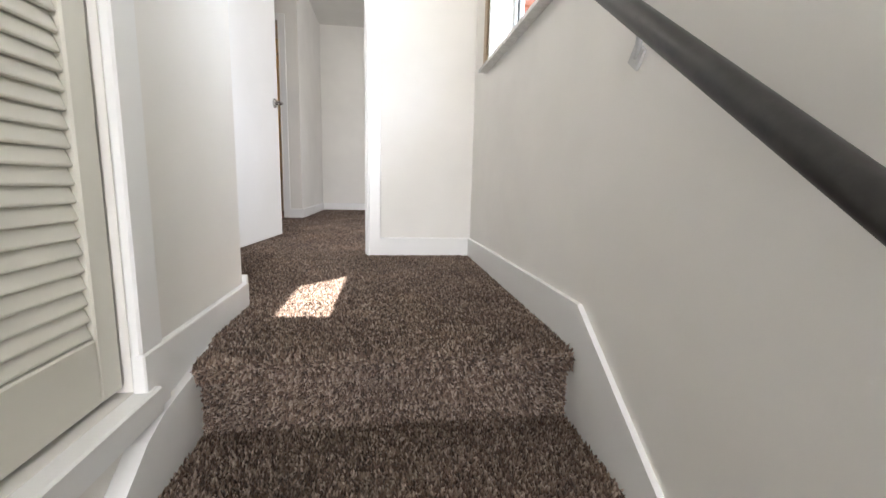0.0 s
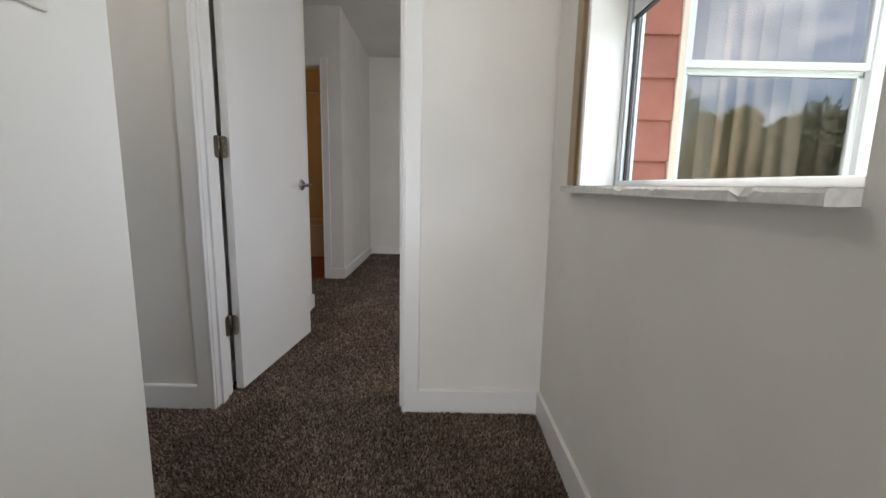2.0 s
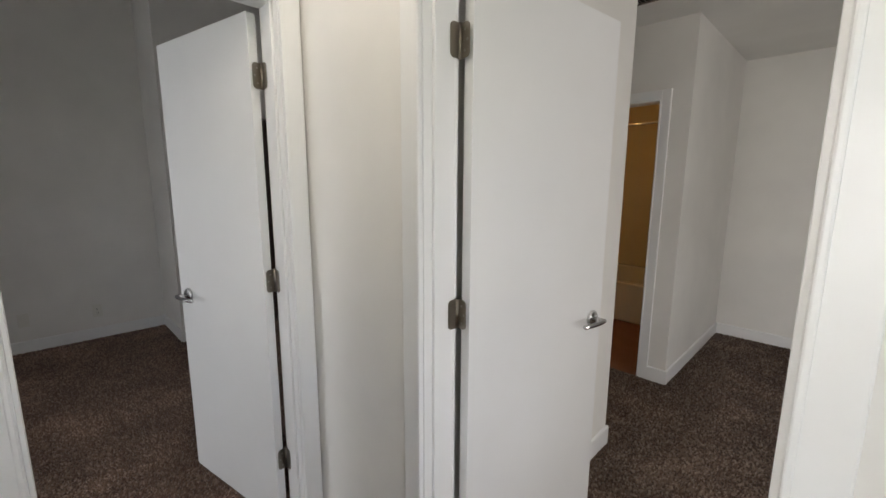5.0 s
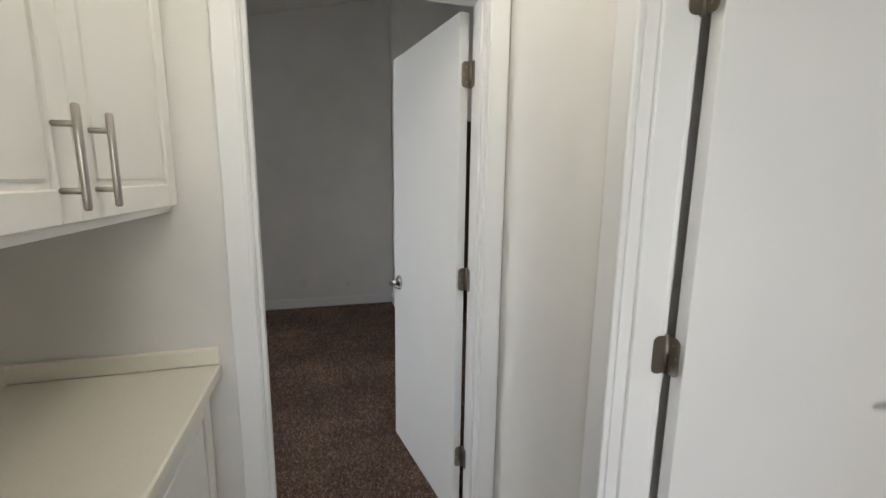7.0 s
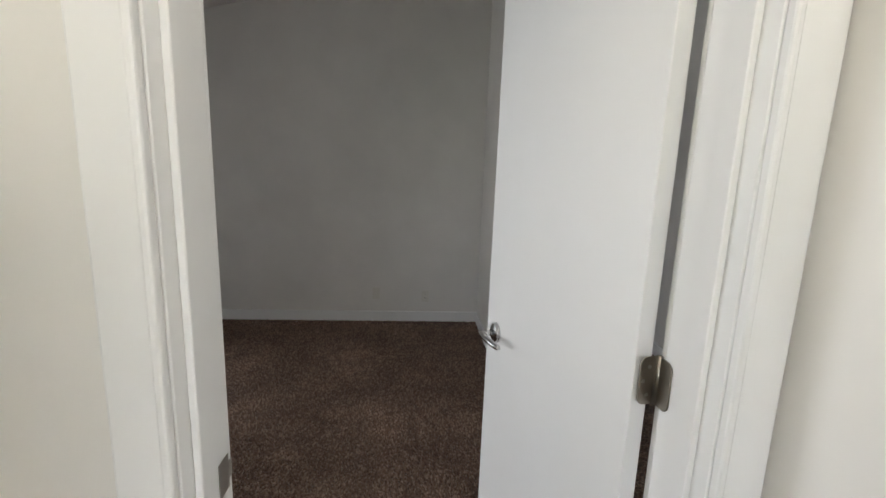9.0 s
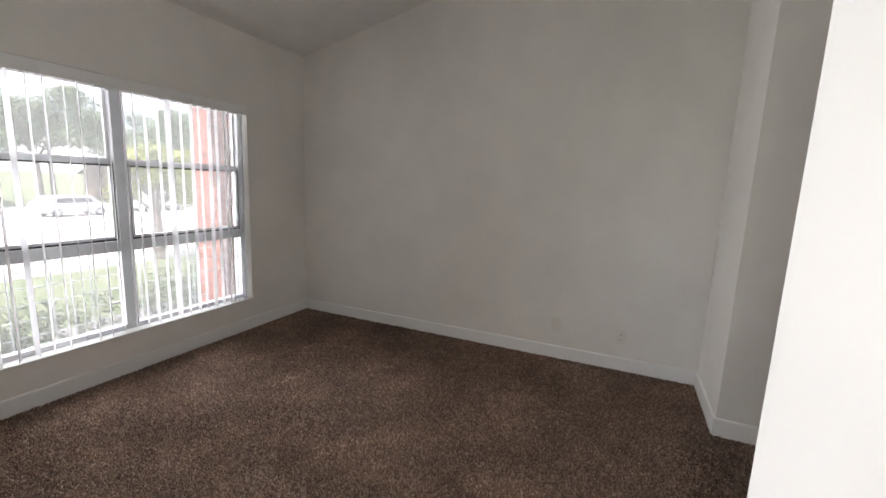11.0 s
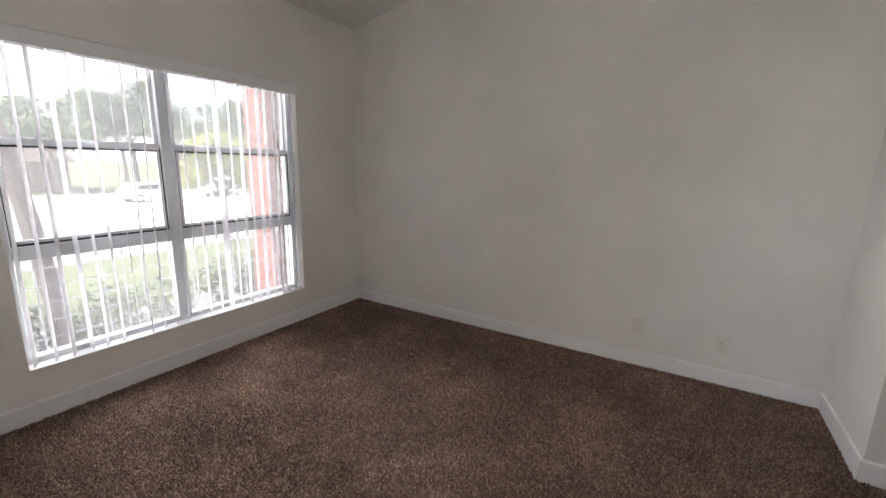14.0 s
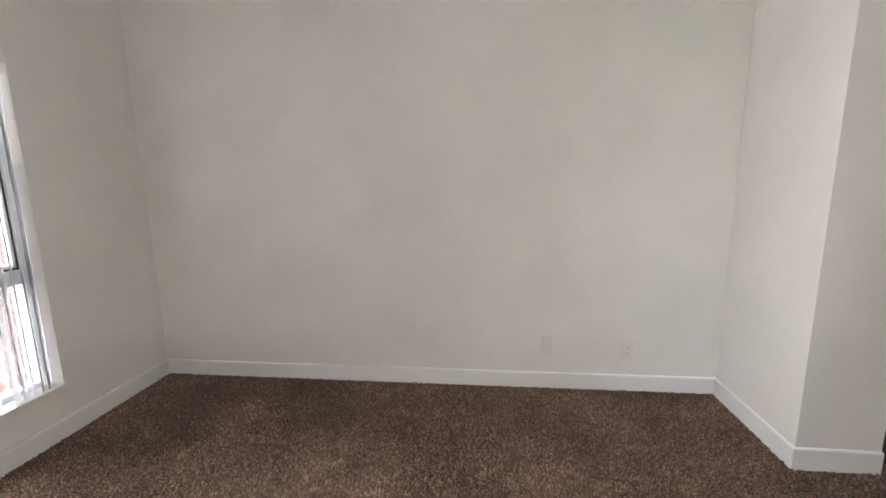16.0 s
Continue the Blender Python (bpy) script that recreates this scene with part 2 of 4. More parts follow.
M_BATHFLOOR = speckled("bath_floor_vinyl", [(0.3, (0.20, 0.08, 0.04)), (0.7, (0.28, 0.12, 0.07))], 8, 0.4, 0.1, 0.002)

# ---------------- mesh helpers ----------------


def mesh_of(name, bm, material, smooth=False):
    me = bpy.data.meshes.new(name)
    bmesh.ops.recalc_face_normals(bm, faces=bm.faces)
    bm.to_mesh(me)
    bm.free()
    me.materials.append(material)
    if smooth:
        me.shade_smooth()
    return me


def part(name, bm, material, parent, label="", smooth=False, at=None):
    """One mesh object under a thing or part."""
    me = bm if isinstance(bm, bpy.types.Mesh) else mesh_of(name, bm, material, smooth)
    ob = new(name, me)
    ob.parent = parent
    if at is not None:
        ob.matrix_local = at
    return tagged(ob, label)


def thing(name, label, category, at=None, group="", kind=""):
    ob = new(name)
    ob.empty_display_size = 0.1
    if at is not None:
        ob.matrix_world = at
    return tagged(ob, label, category, group, kind)


def solid(name, bm, material, label, category, kind="", smooth=False, at=None, group=""):
    ob = new(name, mesh_of(name, bm, material, smooth))
    if at is not None:
        ob.matrix_world = at
    return tagged(ob, label, category, group, kind)


def add_box(bm, lo, hi, bevel=0.0, seg=1, m=None):
    r = bmesh.ops.create_cube(bm, size=1.0)
    vs = r["verts"]
    for v in vs:
        v.co = Vector([lo[i] + (v.co[i] + 0.5) * (hi[i] - lo[i]) for i in range(3)])
    if bevel > 0:
        es = list({e for v in vs for e in v.link_edges})
        out = bmesh.ops.bevel(bm, geom=es, offset=bevel, segments=seg, affect='EDGES', profile=0.5)
        vs = out["verts"]
    if m is not None:
        bmesh.ops.transform(bm, matrix=m, verts=list(vs))
    return bm


def box(lo, hi, bevel=0.0, seg=1, m=None):
    return add_box(bmesh.new(), lo, hi, bevel, seg, m)


def boxes(items, bevel=0.0):
    bm = bmesh.new()
    for lo, hi in items:
        add_box(bm, lo, hi, bevel)
    return bm


def prism(points, axis, a, b):
    """A polygon in the two other axes, pushed out along axis from a to b."""
    bm = bmesh.new()
    rows = []
    for c in (a, b):
        row = []
        for p in points:
            co = list(p)
            co.insert("xyz".index(axis), c)
            row.append(bm.verts.new(co))
        rows.append(row)
    n = len(points)
    bm.faces.new(rows[0])
    bm.faces.new(rows[1][::-1])
    for i in range(n):
        j = (i + 1) % n
        bm.faces.new((rows[0][i], rows[1][i], rows[1][j], rows[0][j]))
    return bm


def cyl(bm, p, q, r, seg=16, r2=None, caps=True):
    p, q = Vector(p), Vector(q)
    d = q - p
    m = Matrix.Translation((p + q) / 2) @ d.to_track_quat("Z", "Y").to_matrix().to_4x4()
    bmesh.ops.create_cone(bm, cap_ends=caps, segments=seg, radius1=r, radius2=r if r2 is None else r2, depth=d.length, matrix=m)
    return bm


def tube(points, r, seg=12):
    """A round bar along points, with rounded ends."""
    bm = bmesh.new()
    pts = [Vector(p) for p in points]
    rings = []
    n = len(pts)
    side = None
    for i, p in enumerate(pts):
        d = (pts[min(i + 1, n - 1)] - pts[max(i - 1, 0)]).normalized()
        side = d.orthogonal().normalized() if side is None else (side - side.dot(d) * d).normalized()
        up = d.cross(side)
        rings.append([bm.verts.new(p + r * (math.cos(2 * math.pi * k / seg) * side + math.sin(2 * math.pi * k / seg) * up)) for k in range(seg)])
    for a, b in zip(rings, rings[1:]):
        for k in range(seg):
            bm.faces.new((a[k], a[(k + 1) % seg], b[(k + 1) % seg], b[k]))
    for ring, tip, d in ((rings[0], pts[0], pts[0] - pts[1]), (rings[-1], pts[-1], pts[-1] - pts[-2])):
        mid = [bm.verts.new(tip + (v.co - tip) * 0.72 + d.normalized() * r * 0.55) for v in ring]
        for k in range(seg):
            bm.faces.new((ring[k], ring[(k + 1) % seg], mid[(k + 1) % seg], mid[k]))
        bm.faces.new(mid)
    return bm


# ---------------- plan ----------------
XR, XR2 = 0.44, 0.565            # stair wall with the window, inner and outer face
XL, XL2 = -0.478, -0.60          # wall beside the stair with the closet
YC = 1.405                       # its end, where the hall opens
YD, YD2 = 2.36, 2.475           # wall with the rear bedroom's door
XD, XD2 = -1.53, -1.66          # wall with the front bedroom's door
D1A, D1B = -0.905, -0.136       # door openings
D2A, D2B = 1.545, 2.278
DH = 2.06
XF = -4.95                      # front bedroom: far wall
YW, YW2 = -1.07, -1.27          # its window wall
WX0, WX1, WZ0, WZ1 = -4.27, -2.53, 0.27, 1.93
JX, JY, JY2 = -4.30, 2.485, 2.835
YN = 3.9
CZ0, CS = 2.50, 0.245           # sloped ceiling
HZ = 2.55                       # flat ceilings
RISE, RUN, NOSE = 0.185, 0.262, 1.0
STEPS = 12
LOWZ = -RISE * STEPS
SY0, SY1, SZ0, SZ1 = 1.165, 1.955, 0.93, 2.10    # stair window opening
AX, AY = -0.945, 6.28           # rear bedroom: side wall, far wall
NX, NY, BY = -0.957, 3.79, 4.775
EX = 3.2


def slope_z(y):
    return CZ0 + CS * (y - YW)


def structure(name, bm, material, label, category):
    return solid(name, bm, material, label, category, "structure")


# ---------------- floors ----------------
# landing, hall and rear bedroom share one level
structure("floor_landing", boxes([((XD, YC, -0.2), (XR, YD, 0.0)), ((XD, 0.89, -0.2), (XL2, YC, 0.0)), ((D1A, YD, -0.2), (D1B, YD2, 0.0)), ((XD2, D2A, -0.2), (XD, D2B, 0.0)),
                                  ((XL2, NOSE + 0.1, -0.2), (XR, YC, 0.0))]),
          M_CARPET, "brown speckled carpet floor of the landing", "floor")
structure("floor_front_bedroom", box((XF, YW, -0.2), (XD2, YN, 0.0)), M_CARPET, "brown speckled carpet floor of the empty bedroom", "floor")
structure("floor_rear_bedroom", boxes([((-2.6, YD2, -0.2), (EX, BY, 0.0)), ((AX, BY, -0.2), (EX, AY, 0.0))]), M_CARPET, "brown carpet floor of the rear bedroom", "floor")
structure("floor_bathroom", box((-2.6, BY, -0.2), (AX - 0.11, 7.0, -0.004)), M_BATHFLOOR, "red-brown vinyl bathroom floor", "floor")


def stair_profile():
    """Tread and riser line from the landing down, with rounded noses: (y, z) points."""
    pts = [(NOSE + 0.12, 0.0)]
    for i in range(STEPS):
        y, z = NOSE - i * RUN, -i * RISE
        for a in range(0, 181, 30):
            pts.append((y - 0.022 * math.sin(radians(a)), z - 0.022 + 0.022 * math.cos(radians(a))))
        pts.append((y + 0.012, z - 0.05))
        pts.append((y + 0.012, z - RISE))
    pts.append((NOSE - STEPS * RUN - 0.6, LOWZ))
    return pts


prof = stair_profile()
structure("stairs", prism(prof + [(prof[-1][0], LOWZ - 0.25), (NOSE + 0.12, LOWZ - 0.25)], "x", XL + 0.03, XR - 0.012),
          M_CARPET, "carpeted stair with rounded brown treads", "stairs")
structure("floor_lower", box((XL2, -4.6, LOWZ - 0.2), (XR, NOSE - STEPS * RUN, LOWZ - 0.004)), M_CARPET, "brown carpet floor at the foot of the stair", "floor")

# ---------------- walls ----------------
structure("wall_stair_window", boxes([((XR, -4.6, LOWZ - 0.2), (XR2, SY0, HZ)), ((XR, SY1, LOWZ - 0.2), (XR2, YD2 - 0.11, HZ)),
                                      ((XR, SY0, LOWZ - 0.2), (XR2, SY1, SZ0)), ((XR, SY0, SZ1), (XR2, SY1, HZ))]),
          M_WALL, "off-white painted stair wall with a window opening", "wall")
CL0, CL1, CLZ0, CLZ1 = 0.20, 0.83, 0.02, 2.03
structure("wall_stair_closet", boxes([((XL2, -4.6, LOWZ - 0.2), (XL, CL0, HZ)), ((XL2, CL1, LOWZ - 0.2), (XL, YC, HZ)),
                                      ((XL2, CL0, LOWZ - 0.2), (XL, CL1, CLZ0)), ((XL2, CL0, CLZ1), (XL, CL1, HZ))]),
          M_WALL, "off-white painted wall beside the stair", "wall")
structure("wall_rear_door", boxes([((XD2, YD, 0), (D1A - 0.02, YD2, HZ)), ((D1B + 0.02, YD, -0.2), (XR2, YD2, HZ)), ((D1A - 0.02, YD, DH + 0.02), (D1B + 0.02, YD2, HZ))]),
          M_WALL, "off-white painted wall with a doorway", "wall")
bm = prism([(YW2, -0.2), (D2A - 0.02, -0.2), (D2A - 0.02, slope_z(D2A - 0.02)), (YW2, slope_z(YW2))], "x", XD2, XD)
for p in ([(D2B + 0.02, -0.2), (YD - 0.001, -0.2), (YD - 0.001, slope_z(YD)), (D2B + 0.02, slope_z(D2B + 0.02))],
          [(D2A - 0.02, DH + 0.02), (D2B + 0.02, DH + 0.02), (D2B + 0.02, slope_z(D2B + 0.02)), (D2A - 0.02, slope_z(D2A - 0.02))],
          [(YD2, -0.2), (YN, -0.2), (YN, slope_z(YN)), (YD2, slope_z(YD2))]):
    other = prism(p, "x", XD2, XD)
    tmp = bpy.data.meshes.new("joint")
    other.to_mesh(tmp)
    other.free()
    bm.from_mesh(tmp)
    bpy.data.meshes.remove(tmp)
structure("wall_front_door", bm, M_WALL, "off-white painted wall with a doorway", "wall")
structure("wall_front_link", box((XD2, YD + 0.001, HZ), (XD, YD2 - 0.001, slope_z(YD))), M_WALL, "off-white painted wall above the hall", "wall")
structure("wall_front_window", boxes([((XF - 0.12, YW2, -0.2), (WX0, YW, slope_z(YW))), ((WX1, YW2, -0.2), (XD2, YW, slope_z(YW))),
                                      ((WX0, YW2, -0.2), (WX1, YW, WZ0)), ((WX0, YW2, WZ1), (WX1, YW, slope_z(YW)))]),
          M_WALL, "off-white painted wall with a large window opening", "wall")
structure("wall_front_far", prism([(YW, -0.2), (YN, -0.2), (YN, slope_z(YN)), (YW, slope_z(YW))], "x", XF - 0.12, XF),
          M_WALL, "plain off-white wall of the empty bedroom", "wall")
structure("wall_front_return", prism([(JY, 0.0), (JY2, 0.0), (JY2, slope_z(JY2)), (JY, slope_z(JY))], "x", XF + 0.002, JX),
          M_WALL, "off-white closet return wall jutting into the bedroom", "wall")
structure("wall_front_north", box((XF - 0.12, YN, -0.2), (XD, YN + 0.12, slope_z(YN))), M_WALL, "off-white painted wall", "wall")
structure("wall_alcove", boxes([((XD, 0.78, -0.2), (XL2, 0.89, HZ))]), M_WALL, "off-white back wall of the linen alcove", "wall")
structure("wall_closet_back", boxes([((-1.3, 0.05, -0.2), (-1.2, 0.78, HZ)), ((-1.2, 0.05, -0.2), (XL2, 0.15, HZ))]), M_WALL, "off-white wall inside the closet", "wall")
# Unseen wall, left open in the middle for the added foot lamp.
structure("wall_stair_foot", boxes([((XL2, -4.7, LOWZ - 0.2), (XR2, -4.6, 0.0)), ((XL2, -4.7, 2.3), (XR2, -4.6, HZ))]), M_WALL, "off-white wall at the foot of the stair", "wall")
structure("wall_rear_side", boxes([((NX - 0.11, YD2, -0.2), (NX, NY, HZ)), ((-2.6, NY - 0.11, -0.2), (NX - 0.11, NY, HZ)), ((-2.7, NY, -0.2), (-2.6, 7.0, HZ))]),
          M_WALL, "off-white wall behind the open bedroom door", "wall")
BDX0, BDX1, BDH = -1.88, -1.141, 2.012
structure("wall_bathroom", boxes([((-2.6, BY, -0.2), (BDX0 - 0.02, BY + 0.11, HZ)), ((BDX1 + 0.02, BY, -0.2), (AX, BY + 0.11, HZ)), ((BDX0 - 0.02, BY, BDH + 0.02), (BDX1 + 0.02, BY + 0.11, HZ)),
                                  ((AX - 0.11, BY + 0.11, -0.2), (AX, AY, HZ))]),
          M_WALL, "off-white wall with the bathroom doorway", "wall")
structure("wall_rear_far", boxes([((AX - 0.11, AY, -0.2), (EX, AY + 0.12, HZ)), ((EX, YD2, -0.2), (EX + 0.12, AY + 0.12, HZ))]), M_WALL, "off-white far wall of the rear bedroom", "wall")
structure("wall_bathroom_inside", boxes([((-2.6, 7.0, -0.2), (AX - 0.11, 7.1, HZ)), ((AX - 0.11, AY + 0.12, -0.2), (AX - 0.03, 7.0, HZ))]), M_BATHWALL, "cream bathroom wall", "wall")
RX0, RX1, RZ0, RZ1 = 0.90, 2.45, 0.27, 1.95
structure("wall_rear_window", boxes([((XR2, YD2 - 0.11, -3), (RX0, YD2 + 0.05, HZ)), ((RX1, YD2 - 0.11, -3), (EX + 0.12, YD2 + 0.05, HZ)),
                                     ((RX0, YD2 - 0.11, -3), (RX1, YD2 + 0.05, RZ0)), ((RX0, YD2 - 0.11, RZ1), (RX1, YD2 + 0.05, HZ))]),
          M_WALL, "outer wall of the rear bedroom with a window opening", "wall")

# ---------------- ceilings ----------------
structure("ceiling_landing", boxes([((XD2, YC - 0.75, HZ), (XR2, YD2, HZ + 0.12)), ((XL2 - 0.8, -4.7, HZ), (XR2, YC - 0.75, HZ + 0.12))]), M_CEIL, "flat white ceiling over stair and landing", "ceiling")
structure("ceiling_rear", box((-2.7, YD2, HZ - 0.02), (EX + 0.12, 7.1, HZ + 0.12)), M_CEIL, "flat white ceiling of the rear bedroom", "ceiling")
structure("ceiling_front", prism([(YW2, slope_z(YW2)), (YN + 0.12, slope_z(YN + 0.12)), (YN + 0.12, slope_z(YN + 0.12) + 0.12), (YW2, slope_z(YW2) + 0.12)], "x", XF - 0.12, XD),
          M_CEIL, "sloped white ceiling of the front bedroom", "ceiling")
# Unseen overhang, added and cut to shape the sun patch on sill and landing.
structure("sun_blocker_court", prism([(XR2 - 0.05, -4.7), (1.32, -4.7), (1.32, 1.455), (1.50, 1.635), (EX + 0.7, 1.65), (EX + 0.7, 3.2), (XR2 - 0.05, 3.2)], "z", 2.66, 2.78),
          M_TRIM, "unseen white overhang added to cut the sun at the stair window", "eave")
# Unseen overhang added to keep the sun off the salmon wing.
structure("sun_blocker_front", box((XF - 0.2, -2.02, 2.45), (XD, YW2 - 0.001, 2.56)), M_TRIM, "unseen white overhang added to shade the siding wing", "eave")

# ---------------- baseboards, skirts, casings ----------------
BH, BT = 0.107, 0.014


def board_profile(h=BH, t=BT):
    """Height and thickness profile of the baseboard, with an eased top."""
    return [(0, 0.002), (t, 0.002), (t, h - 0.008), (t - 0.003, h - 0.002), (t - 0.008, h), (0, h)]


def baseboard(name, p, q, n, label="white painted baseboard along the wall"):
    """A board from p to q on the floor, on a wall whose face looks along n."""
    p, q, n = Vector((*p, 0)), Vector((*q, 0)), Vector((*n, 0))
    bm = bmesh.new()
    ends = []
    for c in (p, q):
        ends.append([bm.verts.new(c + n * t + Vector((0, 0, z))) for t, z in board_profile()])
    k = len(ends[0])
    for i in range(k):
        j = (i + 1) % k
        bm.faces.new((ends[0][i], ends[1][i], ends[1][j], ends[0][j]))
    bm.faces.new(ends[0])
    bm.faces.new(ends[1][::-1])
    return solid(name, bm, M_TRIM, label, "baseboard", "structure")


C1, C2 = 0.07, 0.017     # casing width and thickness
baseboard("baseboard", (D1B + C1, YD), (XR, YD), (0, -1))
baseboard("baseboard", (XD + C2, YD), (D1A - C1 + 0.001, YD), (0, -1))
baseboard("baseboard", (XL2 + 0.0, YC), (XL + BT, YC), (0, 1))
baseboard("baseboard", (XF, YW), (XD2, YW), (0, 1))
baseboard("baseboard", (XF, YW + BT), (XF, JY), (1, 0))
baseboard("baseboard", (XF + BT, JY), (JX + BT, JY), (0, -1))
baseboard("baseboard", (JX, JY), (JX, JY2), (1, 0))
baseboard("baseboard", (XD2, YW + BT), (XD2, D2A - C1), (-1, 0))
baseboard("baseboard", (XF, YN), (XD2, YN), (0, -1))
baseboard("baseboard", (NX, YD2), (NX, NY + BT), (1, 0))
baseboard("baseboard", (-2.6, NY), (NX, NY), (0, 1))
baseboard("baseboard", (BDX1 + C1, BY), (AX + BT, BY), (0, -1))
baseboard("baseboard", (AX, BY), (AX, AY), (1, 0))
baseboard("baseboard", (AX + BT, AY), (EX, AY), (0, -1))
baseboard("baseboard", (EX, YD2 + 0.05), (EX, AY), (-1, 0))
baseboard("baseboard", (D1B + C1, YD2), (0.6, YD2), (0, 1))

# raked skirt boards of the stair
SL = RISE / RUN
yend = NOSE - STEPS * RUN
structure("skirt_right", prism([(YD - BT, 0.002), (YD - BT, 0.107), (0.985, 0.122), (yend, 0.122 - SL * (0.985 - yend)), (yend, LOWZ - 0.02), (NOSE - 0.03, -0.30)],
                               "x", XR - 0.0135, XR), M_TRIM, "white raked skirt board along the stair wall", "skirt")
structure("skirt_left", prism([(1.12, 0.0), (0.86, -0.036), (0.80, -0.06), (yend, -0.06 - SL * (0.80 - yend)), (yend, LOWZ - 0.02), (NOSE - 0.02, -0.4), (1.12, -0.3)],
                              "x", XL, XL + 0.034), M_TRIM, "cream raked skirt board below the closet", "skirt")
structure("baseboard_stair_left", boxes([((XL, 0.907, -0.03), (XL + 0.016, YC + BT, 0.082))], 0.003), M_TRIM, "white baseboard at the stair's head", "baseboard")


def casing_set(name, axis, plane, side, a, b, top, label):
    """Door casing on one wall face: two stiles and a head, stepped profile. axis: the wall's direction; side: where its face looks."""
    t = thing(name, label, "door casing", None, "", "structure")

    def put(lo_u, hi_u, lo_z, hi_z, inner):
        bm = bmesh.new()
        bead = 0.011
        if inner > 0:
            strip = (lo_u - 0.002, lo_u + bead, lo_z - 0.0005, hi_z - 0.001)
        elif inner < 0:
            strip = (hi_u - bead, hi_u + 0.002, lo_z - 0.0005, hi_z - 0.001)
        else:
            strip = (lo_u + 0.002, hi_u - 0.002, lo_z - 0.002, lo_z + bead)
        for (u0, u1, z0, z1), d in (((lo_u, hi_u, lo_z, hi_z), 0.014), (strip, C2)):
            d0, d1 = sorted((plane, plane + side * d))
            if axis == "x":
                add_box(bm, (u0, d0, z0), (u1, d1, z1), 0.004, 2)
            else:
                add_box(bm, (d0, u0, z0), (d1, u1, z1), 0.004, 2)
        part("stile" if inner else "head", bm, M_TRIM, t)
    put(a - C1, a, 0.001, top + C1, -1)
    put(b, b + C1, 0.001, top + C1, 1)
    put(a + 0.0005, b - 0.0005, top, top + C1, 0)
    return t


casing_set("door_casing", "x", YD, -1, D1A - 0.004, D1B + 0.004, DH + 0.004, "white stepped casing round the rear bedroom doorway")
casing_set("door_casing", "x", YD2, 1, D1A - 0.004, D1B + 0.004, DH + 0.004, "white stepped casing inside the rear bedroom doorway")
casing_set("door_casing", "y", XD, 1, D2A - 0.004, D2B + 0.004, DH + 0.004, "white stepped casing round the front bedroom doorway")
casing_set("door_casing", "y", XD2, -1, D2A - 0.004, D2B + 0.004, DH + 0.004, "white stepped casing inside the front bedroom doorway")
casing_set("door_casing", "x", BY, -1, BDX0 - 0.004, BDX1 + 0.004, BDH + 0.004, "white casing round the bathroom doorway")

# jambs and stops
structure("jamb_rear_door", boxes([((D1A - 0.02, YD, 0.0), (D1A, YD2, DH)), ((D1B, YD, 0.0), (D1B + 0.02, YD2, DH)), ((D1A - 0.02, YD, DH), (D1B + 0.02, YD2, DH + 0.02)),
                                   ((D1B - 0.011, YD + 0.03, 0.0), (D1B, YD + 0.068, DH)), ((D1A + 0.011, YD + 0.03, DH - 0.011), (D1B - 0.011, YD + 0.068, DH)),
                                   ((D1A, YD + 0.03, 0.0), (D1A + 0.011, YD + 0.068, DH))], 0.0015), M_TRIM, "white door jamb with stops", "jamb")
structure("jamb_front_door", boxes([((XD2, D2A - 0.02, 0.0), (XD, D2A, DH)), ((XD2, D2B, 0.0), (XD, D2B + 0.02, DH)), ((XD2, D2A - 0.02, DH), (XD, D2B + 0.02, DH + 0.02)),
                                    ((XD - 0.068, D2A, 0.0), (XD - 0.03, D2A + 0.011, DH)), ((XD - 0.068, D2A + 0.011, DH - 0.011), (XD - 0.03, D2B - 0.011, DH)),
                                    ((XD - 0.068, D2B - 0.011, 0.0), (XD - 0.03, D2B, DH))], 0.0015), M_TRIM, "white door jamb with stops", "jamb")
structure("jamb_bathroom", boxes([((BDX0 - 0.02, BY, 0.0), (BDX0, BY + 0.11, BDH)), ((BDX1, BY, 0.0), (BDX1 + 0.02, BY + 0.11, BDH)), ((BDX0 - 0.02, BY, BDH), (BDX1 + 0.02, BY + 0.11, BDH + 0.02))], 0.001),
          M_TRIM, "white bathroom door jamb", "jamb")
plate = solid("strike_plate", boxes([((XD2 + 0.002, D2A + 0.0002, 0.90), (XD2 + 0.034, D2A + 0.002, 0.96)), ((XD2 - 0.008, D2A + 0.0002, 0.915), (XD2 + 0.004, D2A + 0.0022, 0.945))], 0.0006),
              M_NICKEL, "satin nickel strike plate screwed to the white jamb", "strike plate")


# ---------------- doors ----------------
def leaf_bm(w, h, flip):
    """A hinge leaf with two rounded outer corners; knuckle at x = 0, in the xz plane."""
    pts = [(0.0, -h / 2)]
    r = 0.014
    for cx, cz, a0 in ((w - r, -h / 2 + r, -90), (w - r, h / 2 - r, 0)):
        for a in range(0, 91, 18):
            pts.append((cx + r * math.cos(radians(a0 + a)), cz + r * math.sin(radians(a0 + a))))
    pts.append((0.0, h / 2))
    return prism([(x * flip, z) for x, z in pts], "y", -0.0011, 0.0011)


